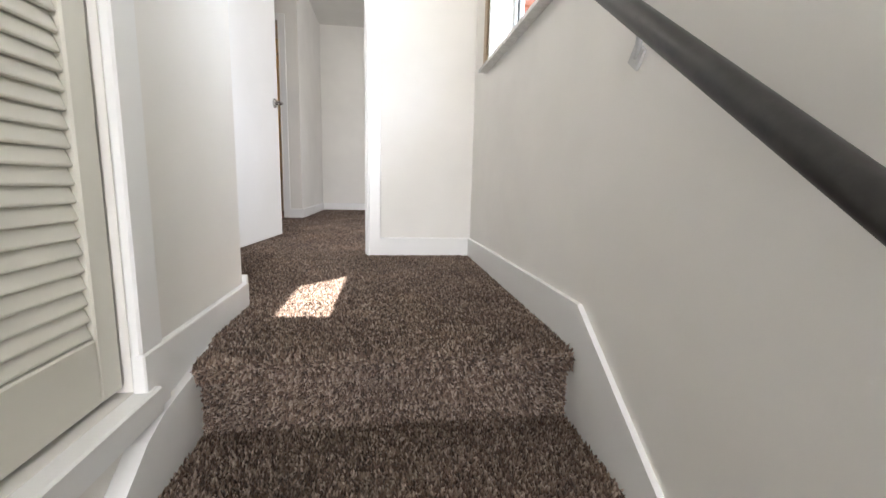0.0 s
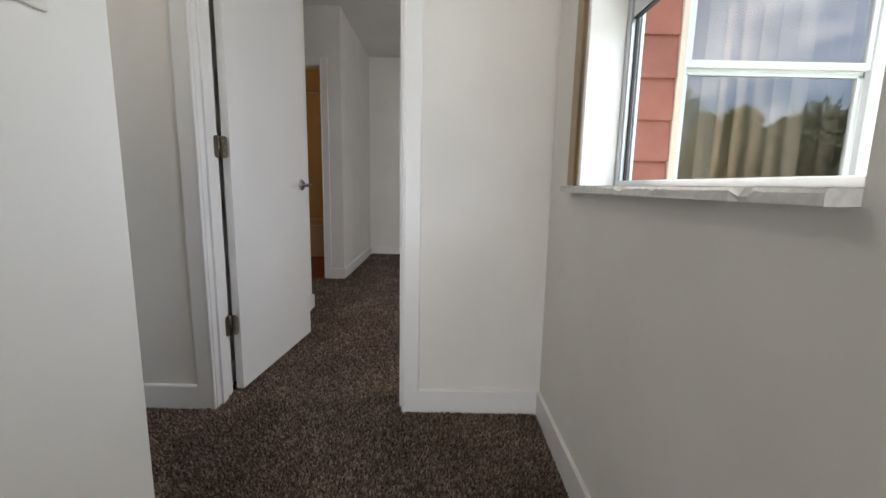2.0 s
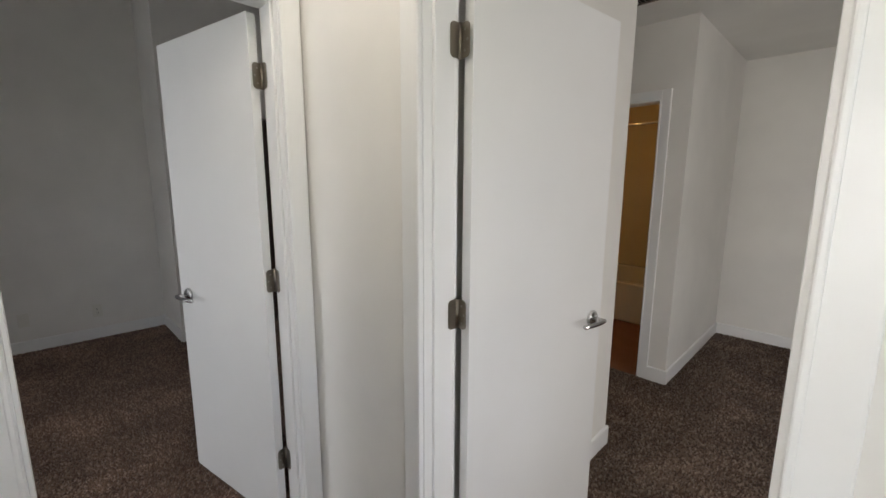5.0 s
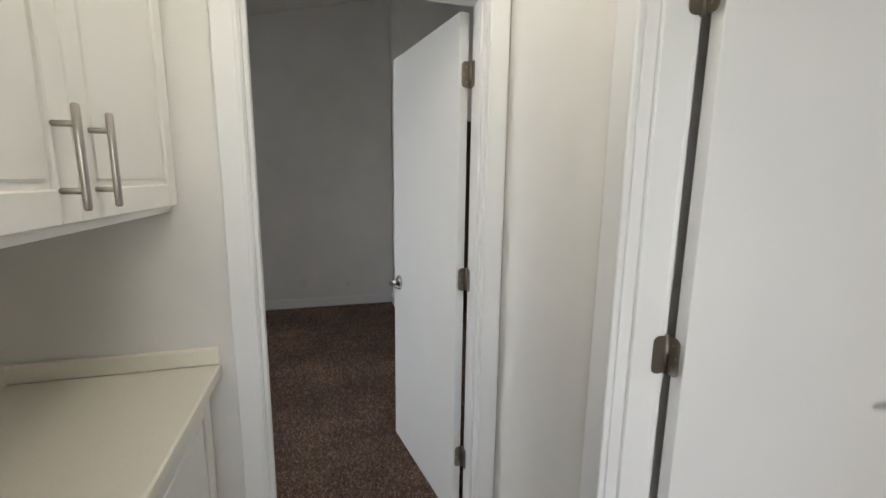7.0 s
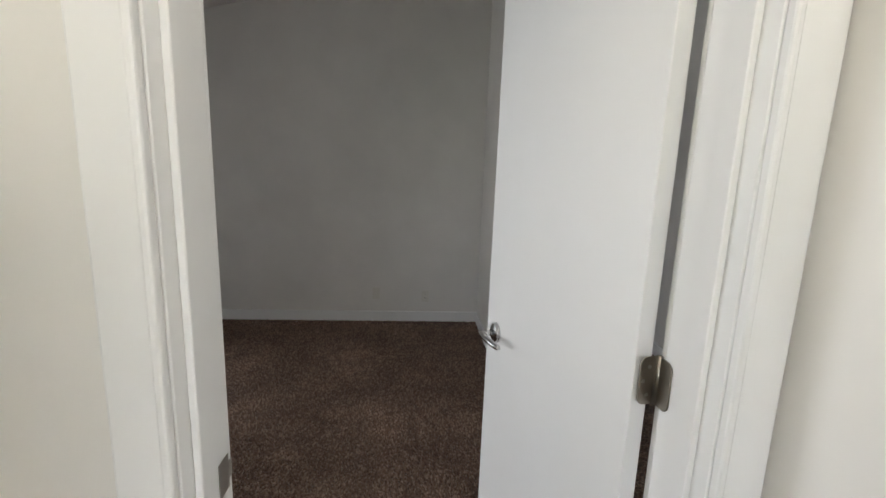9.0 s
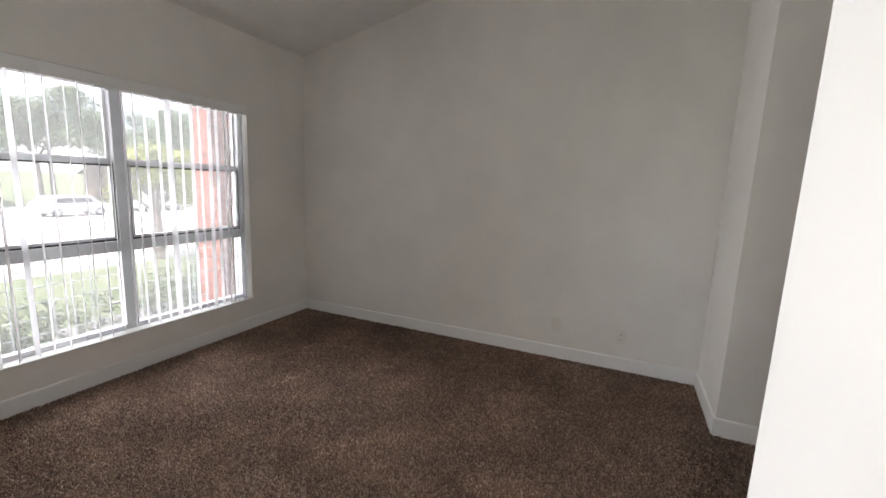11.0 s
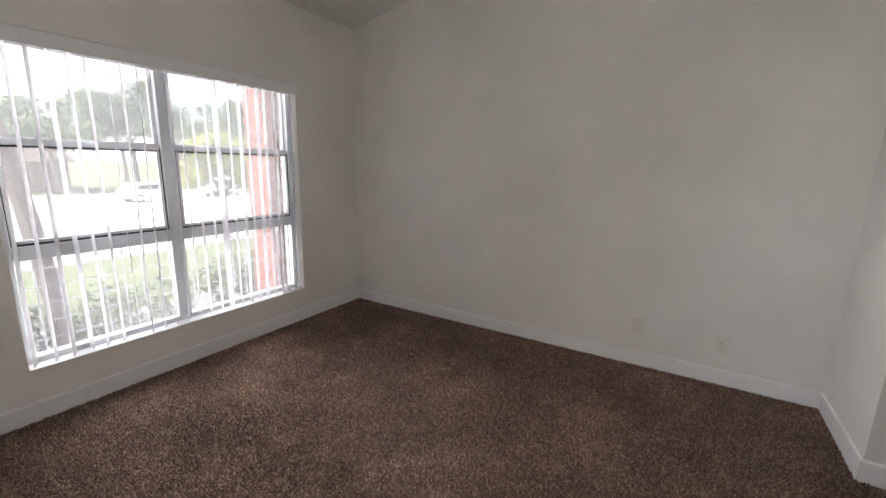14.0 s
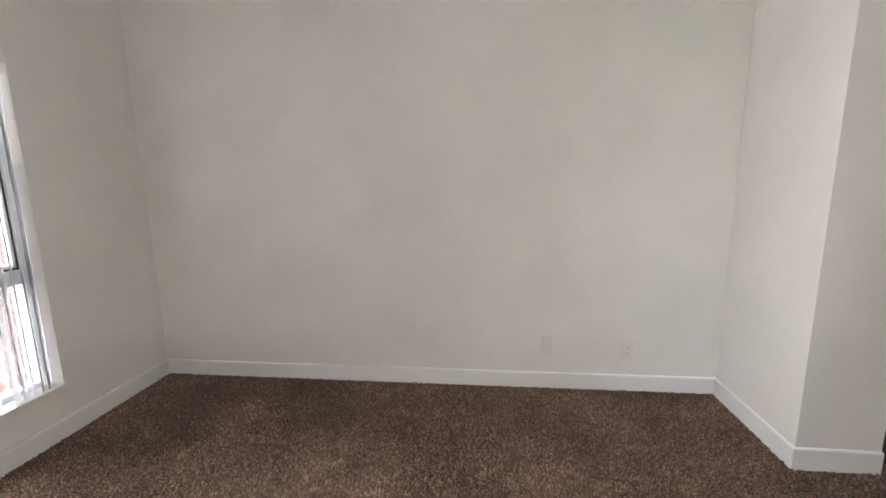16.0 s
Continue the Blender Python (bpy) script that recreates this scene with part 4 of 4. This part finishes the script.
# outlets
def wall_plate(y, z, duplex, label):
    o = thing("wall_outlet" if duplex else "blank_plate", label, "outlet" if duplex else "wall plate", pose(XF, y, z))
    part("cover", box((0, -0.035, -0.0575), (0.005, 0.035, 0.0575), 0.002, 2), M_PLATE, o)
    if duplex:
        for s in (-1, 1):
            f = part("receptacle", box((0.005, -0.016, s * 0.0195 - 0.0135), (0.0068, 0.016, s * 0.0195 + 0.0135), 0.003), M_PLATE, o)
            for dy, hh in ((-0.0065, 0.0045), (0.0065, 0.0038)):
                part("slot", box((0.0066, dy - 0.0011, s * 0.0195 - hh + 0.002), (0.0071, dy + 0.0011, s * 0.0195 + hh + 0.002)), M_DARK, f)
            part("slot", cyl(bmesh.new(), (0.0066, 0, s * 0.0195 - 0.0075), (0.0071, 0, s * 0.0195 - 0.0075), 0.0024, 8), M_DARK, f)
    for zz in ((0,) if duplex else (-0.03, 0.03)):
        part("screw", cyl(bmesh.new(), (0.0045, 0, zz), (0.0058, 0, zz), 0.0033, 10), M_PLATE, o)


wall_plate(1.485, 0.285, False, "painted-over blank plate low on the wall")
wall_plate(1.965, 0.265, True, "ivory duplex outlet low on the wall")

# closet beyond the return wall: a dark slab stands for the shade in its opening
cd = thing("closet_opening", "dark brown slab standing for the dark closet opening", "closet door", pose(JX - 0.05, JY2, 0))
part("slab", box((-0.03, 0.004, 0.01), (0.0, YN - JY2 - 0.004, 2.05), 0.003), mat("dark_opening_brown", (0.045, 0.022, 0.014), 0.45)[0], cd)
structure("wall_closet_head", box((JX - 0.11, JY2, 2.06), (JX, YN, slope_z(JY2))), M_WALL, "off-white wall above the closet opening", "wall")

# ---------------- rear bedroom and bathroom ----------------
vent = thing("ceiling_vent", "dark metal air vent in the bedroom ceiling", "vent", pose(-1.03, 4.29, HZ - 0.02))
part("frame", boxes([((-0.16, -0.09, -0.012), (0.16, -0.07, 0)), ((-0.16, 0.07, -0.012), (0.16, 0.09, 0)), ((-0.16, -0.07, -0.012), (-0.14, 0.07, 0)), ((0.14, -0.07, -0.012), (0.16, 0.07, 0))], 0.002), M_STEEL, vent)
part("backing", box((-0.14, -0.07, -0.003), (0.14, 0.07, -0.001)), M_DARK, vent)
for i in range(11):
    part("slat", box((-0.011, -0.07, -0.0008), (0.011, 0.07, 0.0008)), M_STEEL, vent, at=pose(-0.125 + 0.025 * i, 0, -0.008, 0, 35, 0))

tub = thing("bathtub", "cream enamel bathtub against the bathroom wall", "bathtub", pose(0, 0, 0))
TY0, TY1, TX0, TX1 = 5.95, 6.98, -2.58, AX - 0.12
part("apron", box((TX0, TY0, 0.0), (TX1, TY0 + 0.08, 0.42), 0.02, 3), M_TUB, tub)
part("basin", boxes([((TX0, TY0 + 0.0805, 0.0), (TX1, TY1, 0.12)), ((TX0, TY1 - 0.09, 0.12), (TX1, TY1, 0.42)), ((TX0, TY0 + 0.0805, 0.12), (TX0 + 0.12, TY1 - 0.0905, 0.42)), ((TX1 - 0.12, TY0 + 0.0805, 0.12), (TX1, TY1 - 0.0905, 0.42))], 0.012), M_TUB, tub)
rod = thing("curtain_rod", "chrome shower curtain rod above the tub", "curtain rod", pose(0, 0, 0))
part("rod", cyl(bmesh.new(), (-2.595, 6.0, 2.03), (AX - 0.1205, 6.0, 2.03), 0.0125, 14), M_CHROME, rod, smooth=True)
for x in (-2.598, AX - 0.1125):
    part("flange", cyl(bmesh.new(), (x - 0.004, 6.0, 2.03), (x + 0.004, 6.0, 2.03), 0.03, 18), M_CHROME, rod)
dome_light(-1.85, 5.35, HZ - 0.02, "amber glass ceiling light in the bathroom", (1.0, 0.55, 0.16), 3.0, 0.42, (1.0, 0.50, 0.13))

# ---------------- rear window, seen from the stair window ----------------
YX = YD2 - 0.11
triple_window("window_3", RX0, RX1, RZ0, RZ1, YX + 0.09, YX + 0.02, "white sash window of the rear bedroom", 1.68, M_GLASS_SKY, M_VINYL)
structure("trim_rear_window", boxes([((RX0 - 0.026, YX - 0.022, RZ0 - 0.05), (RX0, YX + 0.02, RZ1 + 0.06)), ((RX1, YX - 0.022, RZ0 - 0.05), (RX1 + 0.026, YX + 0.02, RZ1 + 0.06)), ((RX0, YX - 0.022, RZ1), (RX1, YX + 0.02, RZ1 + 0.06)), ((RX0, YX - 0.022, RZ0 - 0.05), (RX1, YX + 0.02, RZ0))], 0.003),
          painted("cream_trim_paint", (0.66, 0.58, 0.48), 0.5), "cream outside window trim", "trim")
wire_guard("window_guard", RX0 + 0.02, RX1 - 0.02, RZ0 + 0.02, RZ0 + 0.62, YX - 0.05, "white wire guard outside the rear window")
rb = thing("vertical_blind", "beige vertical blind drawn behind the rear window", "blind", pose(0, YX + 0.21, 0))
part("head_rail", box((RX0 - 0.02, -0.02, 1.90), (RX1 + 0.02, 0.02, 1.94), 0.003), M_VINYL, rb)
vmb = vm.copy()
vmb.materials.clear()
vmb.materials.append(M_VANE_B)
for i in range(21):
    part("vane", vmb, M_VANE_B, rb, at=pose(RX0 + 0.01 + 0.074 * i, vr.uniform(-0.004, 0.004), 0.29, 0, 0, -37 + vr.uniform(-14, 14)))

# ---------------- outside ----------------
GZ = -2.2
structure("ground", box((-400, -400, GZ - 0.5), (400, 400, GZ)), M_GRASS, "green and dry lawn round the house", "ground")
structure("driveway", box((-30, -9.2, GZ + 0.004), (20, -7.6, GZ + 0.05), 0.01), M_CONCRETE, "pale concrete walk across the lawn", "pavement")
structure("road", box((-150, -47, GZ + 0.004), (-1, -15.5, GZ + 0.02)), M_PALE, "pale sunlit concrete parking court before the house", "road")


def leaf_cloud(name, centres, per, size, seed, material, parent, spread=0.5):
    """Many small leaves in loose clumps round the centres (x, y, z, radius)."""
    rng = np.random.default_rng(seed)
    c = np.repeat(np.array(centres), per, axis=0)
    n = len(c)
    v = rng.normal(size=(n, 3))
    v /= np.linalg.norm(v, axis=1)[:, None]
    p = c[:, :3] + v * (c[:, 3:4] * rng.uniform(0.25, 1.0, (n, 1)) ** spread) * np.array([1, 1, 0.8])
    a = rng.normal(size=(n, 3))
    a /= np.linalg.norm(a, axis=1)[:, None]
    b = np.cross(a, v + 0.01)
    b /= np.linalg.norm(b, axis=1)[:, None]
    s = size * rng.uniform(0.6, 1.4, (n, 1))
    verts = np.stack([p - a * s, p + b * s * 0.45, p + a * s, p - b * s * 0.45], axis=1).reshape(-1, 3)
    me = bpy.data.meshes.new(name)
    me.from_pydata(verts.tolist(), [], [(4 * i, 4 * i + 1, 4 * i + 2, 4 * i + 3) for i in range(n)])
    me.materials.append(material)
    ob = new(name, me)
    ob.parent = parent
    return ob


def tree(x, y, h, r, seed, material, label):
    rnd = random.Random(seed)
    t = thing("tree", label, "tree", pose(x, y, GZ), "trees in the front view")
    bm = bmesh.new()
    cyl(bm, (0, 0, -0.1), (0.1, 0.05, h * 0.45), 0.16 + h * 0.012, 10, 0.10 + h * 0.007)
    cent = []
    for i in range(9):
        a = i * 0.7 + rnd.uniform(-0.3, 0.3)
        e = Vector((math.cos(a) * r * rnd.uniform(0.35, 0.8), math.sin(a) * r * rnd.uniform(0.35, 0.8), h * rnd.uniform(0.5, 0.92)))
        cyl(bm, (0.1, 0.05, h * 0.42), e, 0.07, 6, 0.02)
        cent.append((*e, r * rnd.uniform(0.30, 0.5)))
        cent.append((*(e + Vector((rnd.uniform(-1, 1), rnd.uniform(-1, 1), rnd.uniform(-0.2, 0.8))) * r * 0.35), r * rnd.uniform(0.2, 0.38)))
    part("trunk", bm, M_BARK, t)
    leaf_cloud("crown", cent, 420, 0.05 + r * 0.028, seed, material, t)
    return t


def shrub(x, y, h, r, seed, material, label):
    rnd = random.Random(seed)
    t = thing("shrub", label, "shrub", pose(x, y, GZ), "shrubs below the window")
    bm = bmesh.new()
    cent = []
    for i in range(8):
        a = i * 0.8
        e = Vector((math.cos(a) * r * 0.6, math.sin(a) * r * 0.5, h * rnd.uniform(0.45, 0.85)))
        cyl(bm, (0, 0, -0.05), e, 0.02, 5, 0.008)
        cent.append((*e, r * rnd.uniform(0.35, 0.5)))
        cent.append((e.x * 1.1, e.y * 1.1, h * 0.3, r * 0.42))
    part("stems", bm, M_BARK, t)
    leaf_cloud("foliage", cent, 330, 0.035, seed, material, t)
    return t


for i, (x, y, h, r) in enumerate(((-17, -50, 9.0, 4.2), (-24, -53, 10.5, 4.8), (-31, -50, 9.5, 4.6), (-38, -54, 11.5, 5.2), (-45, -51, 9.5, 4.6), (-53, -54, 11, 5.2), (-61, -52, 10, 4.8), (-10, -53, 9.5, 4.4), (-28, -60, 13, 5.5), (-48, -62, 13, 5.6))):
    tree(x, y, h, r, 30 + i, M_LEAF, "broad green tree beyond the parking court")
# trees east of the court, mirrored in the rear window
for i, (x, y, h, r) in enumerate(((14, -10, 6.2, 3.2), (19, -13, 6.8, 3.6), (12, -15, 6.4, 3.2), (24, -19, 7.6, 4.0), (17, -20, 7.2, 3.8), (29, -14, 7.2, 3.8), (9, -18, 6.6, 3.4))):
    tree(x, y, h, r, 60 + i, M_LEAF, "dark green tree beyond the side court")
tree(-12.4, -15.5, 4.6, 1.6, 51, M_LEAF_Y, "small yellow-green tree on the lawn")
tree(-15.2, -16.4, 4.2, 1.5, 52, M_LEAF_Y, "small yellow-green tree on the lawn")
for i, (x, y, h, r) in enumerate(((-3.2, -4.1, 2.2, 0.75), (-4.5, -4.4, 2.3, 0.8), (-5.9, -4.6, 2.25, 0.75), (-1.9, -4.2, 2.0, 0.7), (-7.2, -5.2, 2.1, 0.8))):
    shrub(x, y, h, r, 70 + i, M_LEAF, "leafy green shrub below the window")


# slim tree close to the window, its crown above the eaves
yt = thing("tree", "slim grey-brown tree trunk close before the bedroom window", "tree", pose(-3.24, -3.35, GZ))
bm = cyl(bmesh.new(), (-0.10, 0, -0.1), (-0.04, 0, 2.1), 0.105, 12, 0.085)
cyl(bm, (-0.04, 0, 2.08), (0.10, 0, 3.4), 0.085, 12, 0.072)
cyl(bm, (0.10, 0, 3.38), (0.42, -0.1, 5.6), 0.072, 12, 0.04)
lims = []
for i in range(6):
    a = i * 1.05
    e = Vector((0.42 + math.cos(a) * 0.7, -0.5 + math.sin(a) * 0.6, 6.9 + 0.25 * (i % 3)))
    cyl(bm, (0.40, -0.1, 5.5), e, 0.03, 6, 0.012)
    lims += [(*e, 0.42), (e.x, e.y, e.z + 0.35, 0.32)]
part("trunk", bm, M_BARK, yt)
leaf_cloud("crown", lims, 300, 0.06, 91, M_LEAF, yt)


def vehicle(x, y, turn, paint, length, height, label):
    t = thing("parked_car", label, "car", pose(x, y, GZ + 0.02, 0, 0, turn), "parked cars")
    hl = length / 2
    body = prism([(-hl, 0.35), (-hl, 0.85), (-hl * 0.62, 0.95), (-hl * 0.38, height), (hl * 0.62, height), (hl * 0.9, 0.98), (hl, 0.9), (hl, 0.35)], "y", -0.85, 0.85)
    bmesh.ops.bevel(body, geom=body.edges[:], offset=0.06, segments=2, affect='EDGES')
    part("body", body, paint, t)
    for s in (-1, 1):
        part("side_window", prism([(-hl * 0.5, 1.0), (-hl * 0.34, height - 0.12), (hl * 0.56, height - 0.12), (hl * 0.74, 1.02)], "y", s * 0.852, s * 0.858), M_CARGLASS, t)
        for wx in (-hl * 0.62, hl * 0.62):
            wh = part("wheel", cyl(bmesh.new(), (wx, s * 0.68, 0.33), (wx, s * 0.88, 0.33), 0.33, 20), M_TYRE, t)
            part("rim", cyl(bmesh.new(), (wx, s * 0.881, 0.33), (wx, s * 0.89, 0.33), 0.2, 14), M_ALU, wh)
    return t


vehicle(-19.0, -36.5, 6, M_CARPAINT, 4.6, 1.5, "white car parked on the road")
vehicle(-26.0, -37.5, 4, M_CARPAINT, 4.8, 1.75, "white van parked on the road")
vehicle(-33.0, -38.0, 2, M_CARPAINT_G, 4.5, 1.45, "grey car parked on the road")


def far_house(x, y, w, d, h, label):
    t = thing("house", label, "house", pose(x, y, GZ))
    part("wall", box((-w / 2, -d / 2, 0), (w / 2, d / 2, h)), M_STUCCO, t)
    part("roof", prism([(-d / 2 - 0.6, h), (d / 2 + 0.6, h), (0, h + 2.0)], "x", -w / 2 - 0.5, w / 2 + 0.5), M_ROOF, t)
    for i in range(5):
        xx = -w / 2 + w * (i + 0.5) / 5
        wi = part("window", box((xx - 0.6, d / 2 + 0.004, 1.0), (xx + 0.6, d / 2 + 0.03, 2.2)), M_CARGLASS, t)
        part("frame", boxes([((xx - 0.68, d / 2, 0.92), (xx - 0.6, d / 2 + 0.06, 2.28)), ((xx + 0.6, d / 2, 0.92), (xx + 0.68, d / 2 + 0.06, 2.28)), ((xx - 0.6, d / 2, 2.2), (xx + 0.6, d / 2 + 0.06, 2.28)), ((xx - 0.6, d / 2, 0.92), (xx + 0.6, d / 2 + 0.06, 1.0))]), M_TRIM, wi)


far_house(-40, -58, 16, 8, 2.9, "low tan house behind the parked cars")
far_house(-13, -57, 12, 8, 2.9, "low tan house behind the parked cars")

# side wing of the building
GX, GYE = -4.63, -2.25
wing = structure("wall_wing", box((-8.5, GYE, GZ - 0.1), (GX, YW2, 3.2)), M_SIDING, "salmon lap siding wing of the building", "wall")
back = structure("wall_outer_front", box((GX, YW2 - 0.02, GZ - 0.1), (XD, YW2, 0.2)), M_SIDING, "salmon siding below the bedroom window", "wall")

# ---------------- siding boards ----------------
def lap_boards(parent, x0, x1, z0, z1, y, step, out=-1):
    """Overlapping boards on a wall that looks along out * y."""
    me = None
    z = z0
    while z < z1:
        if me is None:
            me = mesh_of("siding_board", prism([(0, 0), (out * 0.020, 0.0), (out * 0.021, 0.006), (out * 0.006, step + 0.012), (0, step + 0.012)], "x", 0, x1 - x0), M_SIDING)
        part("siding_board", me, M_SIDING, parent, at=pose(x0, y, z))
        z += step


def lap_boards_x(parent, y0, y1, z0, z1, x, step):
    me = mesh_of("siding_board", prism([(0, 0), (0.020, 0.0), (0.021, 0.006), (0.006, step + 0.012), (0, step + 0.012)], "y", 0, y1 - y0), M_SIDING)
    z = z0
    while z < z1:
        part("siding_board", me, M_SIDING, parent, at=pose(x, y0, z))
        z += step


rw = bpy.data.objects["wall_rear_window"]
lap_boards(rw, XR2 + 0.03, RX0 - 0.027, -0.15, 2.5, YX - 0.001, 0.15)
structure("corner_trim", box((XR2, YX - 0.035, -2.2), (XR2 + 0.029, YX, 2.5), 0.003), M_SIDING, "salmon corner trim", "trim")
lap_boards_x(wing, GYE + 0.001, YW2 - 0.021, -1.9, 3.0, GX, 0.15)


# ---------------- carpet pile ----------------
def tufts(name, frames, height, radius, lean, seed, label, material=None):
    """Yarn tufts on a surface: frames is (points, normals) arrays."""
    rng = np.random.default_rng(seed)
    p, n = frames
    k = len(p)
    up = np.broadcast_to(n, p.shape)
    t1 = np.cross(up, np.array([0.31, 0.55, 0.77]))
    t1 /= np.linalg.norm(t1, axis=1)[:, None]
    t2 = np.cross(up, t1)
    # the pile lies a little different way from patch to patch
    f1 = np.sin(p[:, 0] * 3.1 + 1.3 * np.sin(p[:, 1] * 2.3)) + np.sin(p[:, 1] * 4.4 + 2.0 * np.cos(p[:, 0] * 2.9))
    drift = (0.22 * lean * f1)[:, None]
    ang = rng.uniform(0, 2 * np.pi, k)
    d = rng.uniform(0.1, 1.0, (k, 1)) * lean
    tip = p + up * (height * rng.uniform(0.7, 1.25, (k, 1))) + (t1 * np.cos(ang)[:, None] + t2 * np.sin(ang)[:, None]) * d * height + t2 * drift * height
    r = radius * rng.uniform(0.75, 1.25, (k, 1))
    a0 = rng.uniform(0, 2 * np.pi, k)
    base = []
    for j in range(3):
        a = a0 + j * 2 * np.pi / 3
        base.append(p - up * 0.001 + (t1 * np.cos(a)[:, None] + t2 * np.sin(a)[:, None]) * r)
    mid = []
    for j in range(3):
        a = a0 + 0.9 + j * 2 * np.pi / 3
        mid.append(p * 0.35 + tip * 0.65 + (t1 * np.cos(a)[:, None] + t2 * np.sin(a)[:, None]) * r * 0.85)
    verts = np.stack(base + mid + [tip], axis=1).reshape(-1, 3)
    tri = np.array([[0, 1, 3], [1, 4, 3], [1, 2, 4], [2, 5, 4], [2, 0, 5], [0, 3, 5], [3, 4, 6], [4, 5, 6], [5, 3, 6]])
    faces = (np.arange(k)[:, None, None] * 7 + tri[None]).reshape(-1)
    me = bpy.data.meshes.new(name)
    me.vertices.add(len(verts))
    me.vertices.foreach_set("co", verts.astype(np.float32).ravel())
    nf = len(faces) // 3
    me.loops.add(len(faces))
    me.loops.foreach_set("vertex_index", faces.astype(np.int32))
    me.polygons.add(nf)
    me.polygons.foreach_set("loop_start", np.arange(nf, dtype=np.int32) * 3)
    me.update(calc_edges=True)
    me.materials.append(material or M_TUFT)
    return tagged(new(name, me), label, "carpet", "", "stuff")


def grid(x0, x1, y0, y1, step, rng):
    gx = np.arange(x0 + step / 2, x1, step)
    gy = np.arange(y0 + step / 2, y1, step)
    a, b = np.meshgrid(gx, gy)
    p = np.stack([a.ravel(), b.ravel(), np.zeros(a.size)], axis=1)
    p[:, :2] += rng.uniform(-0.5, 0.5, (len(p), 2)) * step
    return p


rng = np.random.default_rng(3)
UPZ = np.array([0.0, 0.0, 1.0])
# stair: along the profile
seg_p, seg_n = [], []
for (ya, za), (yb, zb) in zip(prof, prof[1:]):
    if zb < -5 * RISE - 0.02:
        break
    L = math.hypot(yb - ya, zb - za)
    nrm = np.array([0.0, (zb - za) / L, -(yb - ya) / L])
    n_along = max(1, int(round(L / 0.0052)))
    xs = np.arange(XL + 0.036, XR - 0.014, 0.0052)
    for i in range(n_along):
        f = (i + 0.5) / n_along
        q = np.zeros((len(xs), 3))
        q[:, 0] = xs + rng.uniform(-0.0026, 0.0026, len(xs))
        q[:, 1] = ya + (yb - ya) * f + rng.uniform(-0.002, 0.002, len(xs)) * abs(nrm[2])
        q[:, 2] = za + (zb - za) * f + rng.uniform(-0.002, 0.002, len(xs)) * abs(nrm[1])
        seg_p.append(q)
        seg_n.append(np.repeat(nrm[None], len(xs), axis=0))
tufts("stair_carpet_pile", (np.concatenate(seg_p), np.concatenate(seg_n)), 0.012, 0.0029, 0.75, 1, "thick speckled brown carpet pile on the stair")
p = np.concatenate([grid(XL + 0.004, XR - 0.014, NOSE + 0.12, YC, 0.0056, rng), grid(XL2 - 0.9, XR - 0.014, YC + 0.016, YD - 0.016, 0.0062, rng), grid(D1A + 0.002, D1B - 0.002, YD - 0.016, YD2 + 0.02, 0.0062, rng), grid(XD2, XD, D2A + 0.002, D2B - 0.002, 0.007, rng)])
tufts("landing_carpet_pile", (p, UPZ), 0.011, 0.0032, 0.8, 2, "thick speckled brown carpet pile on the landing")
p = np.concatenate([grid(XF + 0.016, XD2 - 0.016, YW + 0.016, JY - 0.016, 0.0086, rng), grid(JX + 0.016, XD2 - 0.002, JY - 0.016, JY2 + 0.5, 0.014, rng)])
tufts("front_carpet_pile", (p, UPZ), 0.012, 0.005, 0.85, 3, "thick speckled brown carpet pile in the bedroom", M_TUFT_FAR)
p = np.concatenate([grid(NX + 0.016, 0.5, YD2 + 0.02, BY - 0.016, 0.011, rng), grid(AX + 0.016, 0.9, BY - 0.016, AY - 0.016, 0.014, rng), grid(-1.6, NX + 0.016, NY + 0.016, BY - 0.016, 0.012, rng)])
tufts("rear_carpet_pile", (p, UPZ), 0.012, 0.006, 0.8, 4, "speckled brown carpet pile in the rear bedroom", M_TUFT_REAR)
